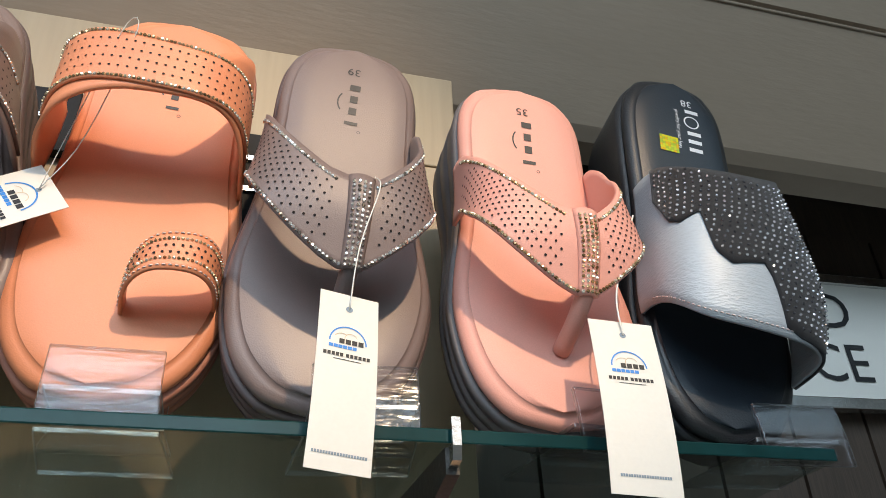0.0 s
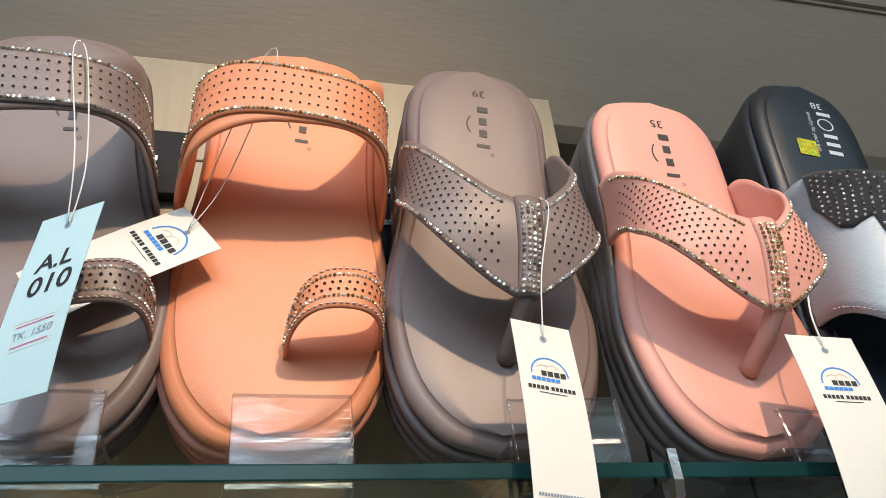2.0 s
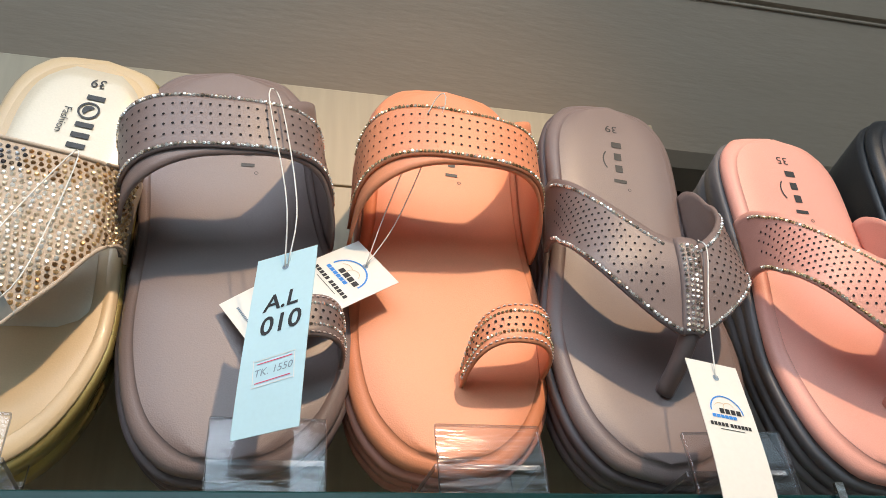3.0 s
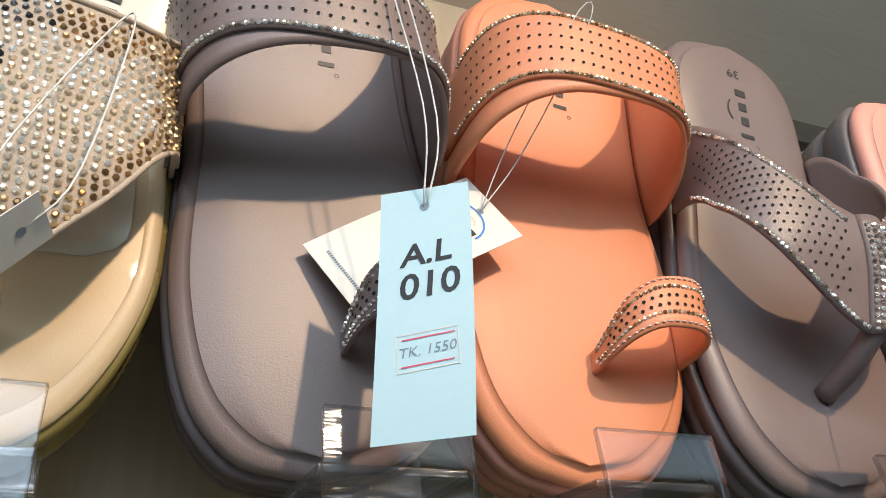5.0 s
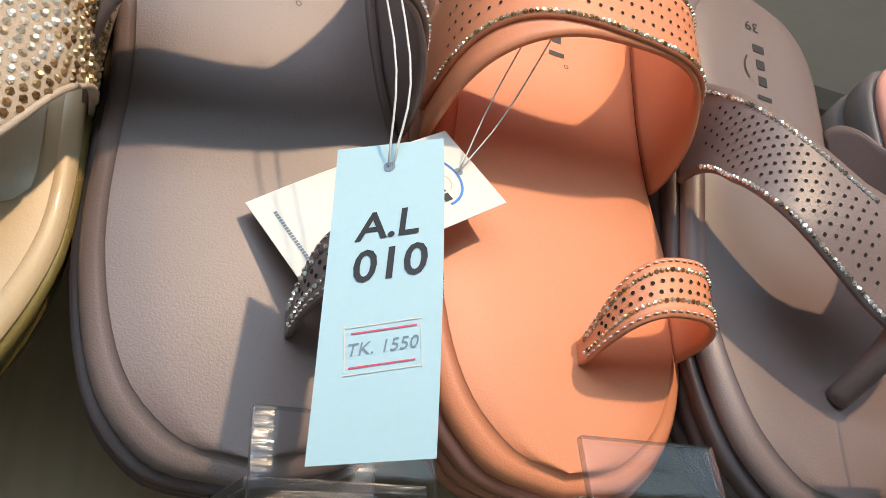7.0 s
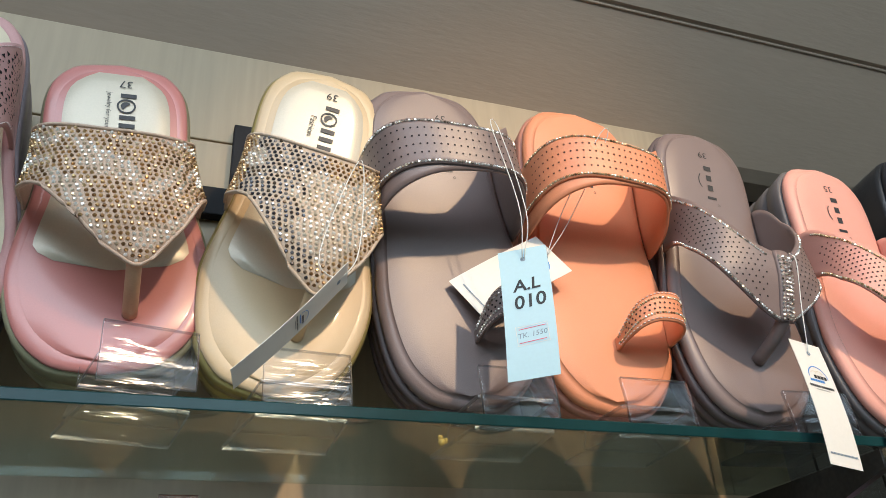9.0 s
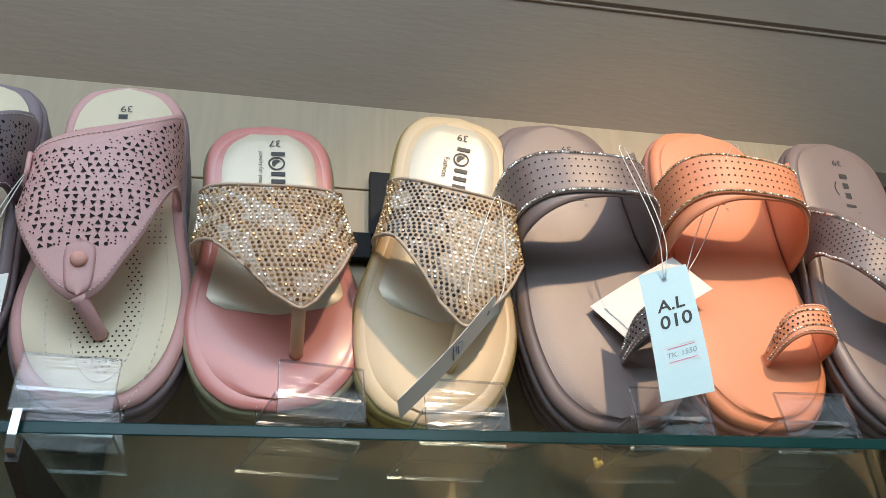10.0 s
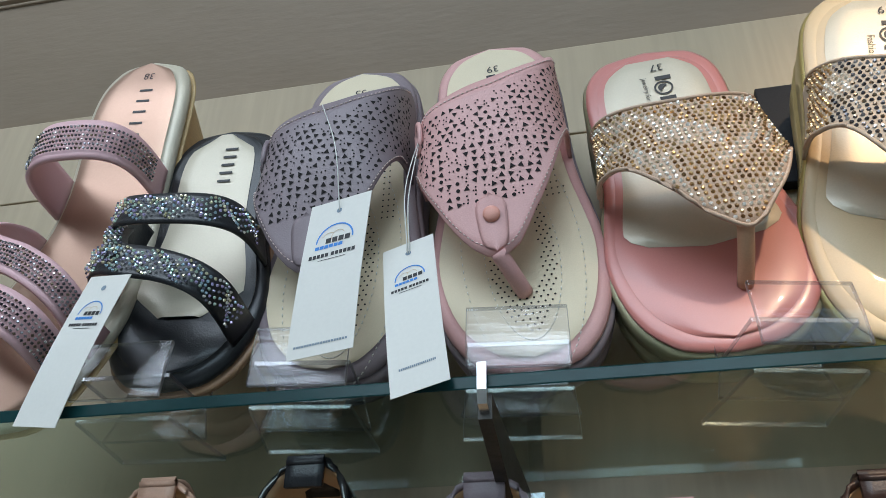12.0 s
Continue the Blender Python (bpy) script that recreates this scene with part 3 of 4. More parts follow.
def toe_loop_sandal(m, L, W, mat, side, stone, label, toe=0.040, heel=0.072, sweep=0.002):
    ob = thing("toe_loop_sandal", m, label, "sandal", "sandals on the shelf")
    F = Form(L, W, toe, heel, sweep, dip=0.004, narrow=1.10)
    F.sole(ob, mat, mat, side, grooves=3)
    size_mark(F, ob, "39", -0.002, 0.905 * L, M["ink"])
    name_mark(F, ob, 0.0, 0.77 * L, M["ink"], 1.15)
    high = curve([(0, 0.05), (0.6, 0.056), (1, 0.05)])
    under = Strap(F, curve([(0, 0.46), (0.2, 0.50), (0.5, 0.55), (0.8, 0.56), (1, 0.50)]), curve([(0, 0.66), (0.5, 0.655), (0.8, 0.76), (1, 0.84)]), high, power=0.5, grow=0.010, shift=-0.003)
    part("under_strap", mesh("under_strap", *under.sheet(), mat), ob, thick=0.002)
    band = Strap(F, curve([(0, 0.53), (0.3, 0.555), (0.55, 0.56), (0.8, 0.57), (1, 0.55)]), curve([(0, 0.705), (0.3, 0.705), (0.55, 0.695), (0.8, 0.705), (1, 0.705)]), high, power=0.5, up=0.0016, grow=0.010, shift=-0.003)
    s = part("ankle_strap", mesh("ankle_strap", *band.sheet(), mat), ob, thick=0.0018)
    part("rhinestone_trim", mesh("rhinestone_trim", *join(band.row_of_stones(0.05) + band.row_of_stones(0.95)), stone, False), s, "row of small rhinestones", "stuff")
    part("perforation_pattern", mesh("perforation_pattern", *join(hole_rows(band, (0.24, 0.42, 0.60, 0.78), 0.0043, 0.0007, 0.05, 0.95, False)), M["hole"], False), s, kind="stuff")
    xa, xb = 0.0035, F.mid(0.2) + F.half(0.2) + 0.002
    loop = Strap(F, curve([(0, 0.15), (0.5, 0.19), (1, 0.19)]), curve([(0, 0.185), (0.25, 0.25), (0.6, 0.285), (1, 0.275)]), lambda t: 0.033, xa, xb, power=0.62, sink=0.001)
    s = part("toe_loop", mesh("toe_loop", *loop.sheet(30, 6), mat), ob, thick=0.0018)
    part("rhinestone_trim", mesh("rhinestone_trim", *join(loop.row_of_stones(0.26, 0.002, 0.0009) + loop.row_of_stones(0.78, 0.002, 0.0009)), stone, False), s, "row of small rhinestones", "stuff")
    part("perforation_pattern", mesh("perforation_pattern", *join(hole_rows(loop, (0.42, 0.60), 0.0036, 0.00075, 0.08, 0.95)), M["hole"], False), s, kind="stuff")
    part("stitch_line", mesh("stitch_line", *join(loop.row_of_stitches(0.07) + loop.row_of_stitches(0.94)), M["thread"]), s, kind="stuff")
    return ob, F, band


def thong_sandal(m, L, W, mat, side, stone, number, label, toe=0.038, heel=0.070, sweep=0.002, post_k=0.525):
    ob = thing("thong_sandal", m, label, "sandal", "sandals on the shelf")
    F = Form(L, W, toe, heel, sweep, dip=0.005)
    F.sole(ob, mat, mat, side, grooves=3)
    size_mark(F, ob, number, -0.004, 0.915 * L, M["ink"])
    name_mark(F, ob, -0.002, 0.80 * L, M["ink"], 1.3)
    high = curve([(0.15, 0.029), (0.22, 0.035), (0.36, 0.047), (0.6, 0.048), (1, 0.04)])
    k = post_k
    band = Strap(F, straight([(0, 0.50), (0.08, 0.43), (k - 0.02, 0.205), (k + 0.02, 0.205), (0.92, 0.43), (1, 0.51)]), straight([(0, 0.68), (0.08, 0.62), (k - 0.04, 0.405), (k + 0.04, 0.405), (0.92, 0.62), (1, 0.73)]), high, power=0.45, shift=-0.003, grow=0.009)
    s = part("thong_strap", mesh("thong_strap", *band.sheet(60, 10), mat), ob, thick=0.0022)
    part("rhinestone_trim", mesh("rhinestone_trim", *join(band.row_of_stones(0.045) + band.row_of_stones(0.90, k1=k - 0.04) + band.row_of_stones(0.90, k0=k + 0.04)), stone, False), s, "row of small rhinestones", "stuff")
    holes = []
    for i in range(24):
        y = (0.2 + 0.0165 * i) * L
        for j in range(70):
            kk = 0.03 + 0.94 * (j + 0.5 * (i % 2)) / 34
            if kk > 0.97 or abs(kk - k) < 0.045:
                continue
            a, b = band.lo(kk) * L, band.hi(kk) * L
            f = (y - a) / (b - a)
            if 0.14 < f < 0.82:
                holes.append(dot_data(*band.frame_at(kk, f, 0.0003), 0.0007))
    part("perforation_pattern", mesh("perforation_pattern", *join(holes), M["hole"], False), s, kind="stuff")
    p0 = band.at(k, 0.0)

    def on_strip(a, b):
        c = band.at(k, min(max(b, 0), 1))
        return Vector((c.x + (a - 0.5) * 0.0135 * (0.8 + 0.2 * b), c.y, c.z + 0.0026 - 0.0022 * (2 * a - 1) ** 2))
    v, f = grid(on_strip, 6, 10)
    c = part("centre_strip", mesh("centre_strip", v, f, mat), ob, thick=0.003)
    stones = []
    for i in range(17):
        for j in range(4):
            p = on_strip(0.2 + 0.2 * j, 0.03 + 0.87 * i / 16)
            q = on_strip(0.2 + 0.2 * j, 0.03 + 0.87 * i / 16 + 0.02) - on_strip(0.2 + 0.2 * j, 0.03 + 0.87 * i / 16)
            n = Vector((1, 0, 0)).cross(q).normalized()
            stones.append(gem_data(p + n * 0.0002, n, Vector((1, 0, 0)), 0.00105, 0.0008))
    part("rhinestone_trim", mesh("rhinestone_trim", *join(stones), stone, False), c, "four columns of small rhinestones", "stuff")
    post(ob, (p0.x, p0.y + 0.004, p0.z - 0.001), (p0.x - 0.002, p0.y - 0.012, F.top(0.14)), mat, 0.0046)
    return ob, F, band


def studded_sandal(m, L, W, pad, toebed, welt, side, fabric, number, label, pattern, tagline, sweep=0.002, right=True):
    ob = thing("studded_wedge_sandal", m, label, "sandal", "sandals on the shelf")
    F = Form(L, W, 0.040, 0.066, sweep, dip=0.005)
    F.sole(ob, toebed, welt, side, grooves=2, thin=0.5)
    v, f = [], []
    n = 14
    for i in range(31):
        q = i / 30
        t = 0.27 + 0.705 * q
        h = F.half(t) - 0.0045
        if q < 0.12:
            h *= (1 - ((0.12 - q) / 0.12) ** 2) ** 0.5 * 0.96 + 0.04
        if q > 0.9:
            h *= (1 - ((q - 0.9) / 0.1) ** 2 * 0.35) ** 0.5
        for j in range(n + 1):
            c = 2 * j / n - 1
            edge = max(abs(c) ** 8, (1 - min(q / 0.06, 1)) ** 2, (1 - min((1 - q) / 0.04, 1)) ** 2)
            v.append((F.mid(t) + c * max(h, 0), t * L, F.top(t) + 0.0026 - 0.0024 * edge))
    f = [(i * (n + 1) + j, i * (n + 1) + j + 1, (i + 1) * (n + 1) + j + 1, (i + 1) * (n + 1) + j) for i in range(30) for j in range(n)]
    part("insole_pad", mesh("insole_pad", v, f, pad), ob, "pearly padded insole")
    up = 0.0032
    size = lambda a, b: F.on(a, b, up)
    part("size_number", mesh("size_number", *laid(writing(number, 0.0085), size, 180, (0.0, 0.925 * L)), M["ink"], False), ob)
    bars = [laid(flat_rect(0.0096, 0.0032, 3, 2), size, 0, (0.002, q * L)) for q in (0.878, 0.795, 0.765, 0.735)]
    bars.append(laid(arc_band(0.0046, 0.0058, 0, 360, 20), size, 0, (0.001, 0.838 * L)))
    bars.append(laid(arc_band(0.0, 0.0034, 40, 240, 8), size, 0, (0.001, 0.838 * L)))
    part("maker_mark", mesh("maker_mark", *join(bars), M["ink"], False), ob)
    part("tagline", mesh("tagline", *laid(writing(tagline, 0.0058 if len(tagline) < 9 else 0.0044), size, 270, (-0.0095, 0.80 * L)), M["ink"], False), ob)
    high = curve([(0.1, 0.030), (0.2, 0.037), (0.35, 0.048), (0.55, 0.05), (1, 0.045)])
    k = 0.55
    band = Strap(F, curve([(0, 0.47), (0.12, 0.43), (0.28, 0.395), (0.42, 0.30), (k, 0.18), (0.66, 0.265), (0.8, 0.39), (1, 0.48)]), curve([(0, 0.68), (0.15, 0.625), (0.4, 0.58), (0.6, 0.575), (0.8, 0.60), (1, 0.68)]), high, power=0.5, grow=0.009)
    s = part("vamp_strap", mesh("vamp_strap", *band.sheet(60, 12), fabric), ob, thick=0.0018)
    edge = [tube_data([band.frame_at(0.01 + 0.98 * i / 60, q, 0.0001)[0] for i in range(61)], 0.0011, 6) for q in (0.005, 0.995)]
    part("piping", mesh("piping", *join(edge), fabric), s)
    sets = {}
    for kk, f in band.spread(0.0033, lambda a, b: True, 0.035):
        sets.setdefault(pattern(kk, f), []).append(gem_data(*band.frame_at(kk, f, 0.0001), 0.00122, 0.0009))
    for key, data in sets.items():
        part("stud_field", mesh("stud_field", *join(data), M[key], False), s, "rows of small metallic studs", "stuff")
    p = band.at(k, 0.0)
    post(ob, (p.x, p.y + 0.005, p.z - 0.001), (p.x - 0.001, p.y - 0.010, F.top(0.12)), M["tan"] if side is M["olive_side"] else toebed, 0.0042)
    return ob, F, band


def swirl(k, f):
    r = math.sin(26 * k + 5 * math.sin(7 * f)) + math.cos(13 * f + 9 * k)
    return "bright" if r > 0.35 else "topaz"


def flower(k, f):
    a = math.hypot((k - 0.62) * 1.6, (f - 0.5) * 0.75)
    b = math.hypot((k - 0.22) * 2.2, (f - 0.62) * 0.9)
    if a < 0.26 + 0.05 * math.cos(6 * math.atan2(f - 0.5, k - 0.62)):
        return "bright"
    if b < 0.16:
        return "bright"
    return "smoke" if 0.2 < k < 0.52 else "topaz"


def cutout_sandal(m, L, W, mat, side, number, label, sweep=-0.002, button=True, tip=0.49):
    ob = thing("cutout_thong_sandal", m, label, "sandal", "sandals on the shelf")
    F = Form(L, W, 0.036, 0.068, sweep, dip=0.007)
    F.sole(ob, M["cream"], mat, side, grooves=2, thin=0.85)
    size_mark(F, ob, number, 0.004, 0.915 * L, M["ink"])
    name_mark(F, ob, 0.002, 0.83 * L, M["ink"], 1.2, False)
    # stitched and perforated comfort zones on the insole
    st, dots = [], []
    for rx, ry, cy in ((0.021, 0.060, 0.285), (0.034, 0.088, 0.30)):
        n = 70 if rx < 0.03 else 100
        for i in range(n):
            a = 2 * math.pi * i / n
            x, y = rx * math.cos(a) + 0.003, cy * L + ry * math.sin(a)
            p = Vector(F.on(x, y, 0.0))
            d = Vector((-rx * math.sin(a), ry * math.cos(a), 0)).normalized()
            st.append(stitch_data(p, Vector((0, 0, 1)), d, 0.0018, 0.0003))
    for i in range(14):
        for j in range(40):
            x, y = -0.018 + 0.0038 * i + 0.0019 * (j % 2) + 0.003, 0.05 * L + 0.0034 * j
            e = ((x - 0.003) / 0.0195) ** 2 + ((y - 0.285 * L) / 0.057) ** 2
            if 0.30 < e < 0.95:
                dots.append(dot_data(Vector(F.on(x, y, 0.0004)), Vector((0, 0, 1)), Vector((1, 0, 0)), 0.00065, 7))
    for i in range(40):
        for j in range(5):
            x, y = F.mid(0.5) + (-1) ** i * (0.022 + 0.0035 * j), (0.45 + 0.02 * (i // 2)) * L
            if abs(x) < F.half(y / L) - 0.004:
                dots.append(dot_data(Vector(F.on(x, y, 0.0004)), Vector((0, 0, 1)), Vector((1, 0, 0)), 0.0006, 7))
    part("insole_stitch_line", mesh("insole_stitch_line", *join(st), M["card"]), ob, kind="stuff")
    part("insole_perforation_pattern", mesh("insole_perforation_pattern", *join(dots), M["hole"], False), ob, kind="stuff")
    high = curve([(0.15, 0.022), (0.27, 0.030), (0.5, 0.047), (0.75, 0.048), (1, 0.045)])
    k = tip
    band = Strap(F, curve([(0, 0.52), (0.15, 0.47), (0.30, 0.36), (k, 0.20), (0.60, 0.31), (0.75, 0.45), (0.9, 0.545), (1, 0.57)]), curve([(0, 0.66), (0.15, 0.645), (0.4, 0.655), (0.7, 0.72), (0.9, 0.80), (1, 0.86)]), high, power=0.5, grow=0.011, shift=-0.005)
    s = part("vamp", mesh("vamp", *band.sheet(60, 12), mat), ob, thick=0.0024)
    part("stitch_line", mesh("stitch_line", *join(band.row_of_stitches(0.045) + band.row_of_stitches(0.955)), M["thread"]), s, kind="stuff")
    rnd = random.Random(7)
    cuts = []
    for kk, f in band.spread(0.0049, lambda a, b: True, 0.12):
        p, n, u = band.frame_at(kk, f, 0.0003)
        a = rnd.random() * 6.28
        w = n.cross(u)
        d = math.cos(a) * u + math.sin(a) * w
        if band.lo(kk) + f * (band.hi(kk) - band.lo(kk)) < 0.33:
            continue
        c = rnd.random()
        if c < 0.40:
            cuts.append(dot_data(p, n, d, 0.0020, 3))
        elif c < 0.55:
            cuts.append(dot_data(p, n, d, 0.0012, 8))
        else:
            cuts.append(dot_data(p, n, d, 0.0006, 6))
            cuts.append(dot_data(p + d * 0.0024, n, d, 0.0006, 6))
    part("cutout_pattern", mesh("cutout_pattern", *join(cuts), M["hole"], False), s, kind="stuff")
    # tongue patch at the tip

    def tongue(a, b):
        c = band.at(k, 0.02 + 0.30 * b)
        w = 0.0095 * math.sqrt(max(0, 1 - (2 * b - 1) ** 4)) * (0.75 + 0.25 * b)
        return Vector((c.x + (2 * a - 1) * w, c.y, c.z + 0.0022 - 0.0015 * (2 * a - 1) ** 2))
    t = part("tongue_patch", mesh("tongue_patch", *grid(tongue, 8, 10), mat), ob, thick=0.0016)
    if button:
        c = tongue(0.5, 0.62)
        n = (tongue(1, 0.62) - tongue(0, 0.62)).cross(tongue(0.5, 0.8) - tongue(0.5, 0.5)).normalized()
        rings = [(0.0048, 0.0), (0.0047, 0.0012), (0.0035, 0.0024), (0.0012, 0.0028)]
        v = []
        for r, h in rings:
            v += [c + h * n + r * (math.cos(6.2832 * i / 16) * Vector((1, 0, 0)) + math.sin(6.2832 * i / 16) * n.cross(Vector((1, 0, 0)))) for i in range(16)]
        f = [(q * 16 + i, q * 16 + (i + 1) % 16, (q + 1) * 16 + (i + 1) % 16, (q + 1) * 16 + i) for q in range(3) for i in range(16)] + [tuple(range(48, 64))]
        part("button", mesh("button", v, f, M["pink"]), t, "round covered button")
    # ring tab on the side
    p, n, u = band.frame_at(0.12, 0.72, 0.001)
    ring = [p + 0.011 * (math.cos(a / 3.2) * Vector((0, 1, 0)) * 1.15 + math.sin(a / 3.2) * u * 0.8) for a in range(21)]
    part("side_ring", mesh("side_ring", *tube_data(ring, 0.0016, 6), mat), ob)
    q = band.at(k, 0.0)
    post(ob, (q.x, q.y + 0.004, q.z - 0.001), (q.x + 0.010, q.y - 0.009, F.top(0.16)), mat, 0.0046)
    return ob, F, band


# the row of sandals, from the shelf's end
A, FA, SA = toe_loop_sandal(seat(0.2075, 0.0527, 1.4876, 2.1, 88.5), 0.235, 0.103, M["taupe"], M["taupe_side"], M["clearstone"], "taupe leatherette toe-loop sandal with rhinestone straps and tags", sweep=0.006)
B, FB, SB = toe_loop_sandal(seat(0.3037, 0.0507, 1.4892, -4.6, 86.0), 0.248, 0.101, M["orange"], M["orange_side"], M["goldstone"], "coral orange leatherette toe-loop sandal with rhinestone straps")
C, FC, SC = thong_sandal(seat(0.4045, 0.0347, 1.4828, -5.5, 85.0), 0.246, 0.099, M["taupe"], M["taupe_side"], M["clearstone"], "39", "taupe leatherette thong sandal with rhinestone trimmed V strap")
D, FD, SD = thong_sandal(seat(0.5200, 0.0187, 1.4765, -2.4, 85.0), 0.222, 0.094, M["pink"], M["grey_side"], M["goldstone"], "35", "salmon pink thong sandal with perforated V strap, grey sole")
E_, FE, SE = studded_sandal(seat(0.0835, 0.0573, 1.4896, -9.3, 89.5), 0.231, 0.097, M["pearl"], M["beige"], M["beige"], M["gold_side"], M["grey_mesh"], "39", "beige wedge thong sandal covered with gold and smoke studs", flower, "Fashion")
F_, FF, SF = studded_sandal(seat(-0.0018, 0.0584, 1.4964, 4.0, 86.0), 0.212, 0.102, M["pearl"], M["rose_gloss"], M["rose_gloss"], M["olive_side"], M["gold_mesh"], "37", "rose wedge thong sandal with gold studded strap, olive sole", swirl, "jewelry for your legs")
G_, FG, SG = cutout_sandal(seat(-0.1020, 0.0599, 1.4941, 5.6, 86.0), 0.245, 0.095, M["rose"], M["mauve"], "39", "dusty rose cut-out thong sandal with cream insole and button")
H_, FH, SH = cutout_sandal(seat(-0.2110, 0.0548, 1.4941, 0.8, 86.0), 0.232, 0.091, M["mauve"], M["mauve"], "35", "mauve cut-out thong sandal with cream perforated insole", button=False)


def black_slide(m):
    ob = thing("black_slide_sandal", m, "black slide sandal with silver leather and studded suede vamp", "sandal", "sandals on the shelf")
    L = 0.258
    F = Form(L, 0.086, 0.038, 0.070, 0.004, dip=0.004)
    F.sole(ob, M["navy"], M["black"], M["black"], grooves=1)
    part("size_number", mesh("size_number", *laid(writing("38", 0.0085), lambda a, b: F.on(a, b), 180, (0.0, 0.93 * L)), M["whiteink"], False), ob)
    bars = [laid(flat_rect(0.0096, 0.0032, 3, 2), lambda a, b: F.on(a, b), 0, (0.003, q * L)) for q in (0.900, 0.822, 0.794, 0.766)]
    bars.append(laid(arc_band(0.0046, 0.0056, 0, 360, 20), lambda a, b: F.on(a, b), 0, (0.002, 0.862 * L)))
    part("maker_mark", mesh("maker_mark", *join(bars), M["whiteink"], False), ob)
    part("tagline", mesh("tagline", *laid(writing("jewelry for your legs", 0.0042), lambda a, b: F.on(a, b), 270, (-0.008, 0.83 * L)), M["whiteink"], False), ob)
    st = []
    for i in range(7):
        for j in range(7):
            st.append(laid(flat_rect(0.0019, 0.0019, 1, 1), lambda a, b: F.on(a, b, 0.0005), random.uniform(-25, 25), (-0.022 + 0.0019 * i, 0.745 * L + 0.0019 * j)))
    part("hologram_sticker", mesh("hologram_sticker", *join(st), M["sticker"], False), ob, "gold hologram sticker")
    high = curve([(0.1, 0.038), (0.3, 0.046), (0.6, 0.046), (1, 0.04)])
    lo = curve([(0, 0.24), (0.25, 0.16), (0.5, 0.135), (0.75, 0.13), (1, 0.13)])
    hi = curve([(0, 0.60), (0.25, 0.535), (0.5, 0.52), (0.75, 0.56), (1, 0.66)])
    vamp = Strap(F, lo, hi, high, power=0.5, grow=0.007)
    s = part("silver_vamp", mesh("silver_vamp", *vamp.sheet(60, 12), M["silver"]), ob, "crinkled silver leather", thick=0.002)
    part("stitch_line", mesh("stitch_line", *join(vamp.row_of_stitches(0.035, k1=0.6)), M["thread"]), s, kind="stuff")
    zig = straight([(0.0, 0.61), (0.05, 0.50), (0.14, 0.40), (0.20, 0.385), (0.30, 0.405), (0.345, 0.30), (0.40, 0.27), (0.50, 0.285), (0.54, 0.15), (0.60, 0.135), (0.75, 0.128), (1, 0.128)])
    over = Strap(F, zig, lambda k: hi(k) + 0.002, high, power=0.5, up=0.0012, grow=0.007)
    v, f = grid(lambda a, b: over.at(0.06 + 0.94 * a, b), 90, 12)
    o = part("suede_overlay", mesh("suede_overlay", v, f, M["suede"]), ob, "black suede with steel studs", thick=0.0016)
    stones = [gem_data(*over.frame_at(k, q, 0.0001), 0.00085, 0.0007) for k, q in over.spread(0.0041, lambda a, b: a > 0.075, 0.04)]
    part("stud_field", mesh("stud_field", *join(stones), M["jet"], False), o, "steel studs", "stuff")
    return ob, F, vamp


K_, FK, SK = black_slide(seat(0.6140, 0.0174, 1.4722, -7.8, 85.5))


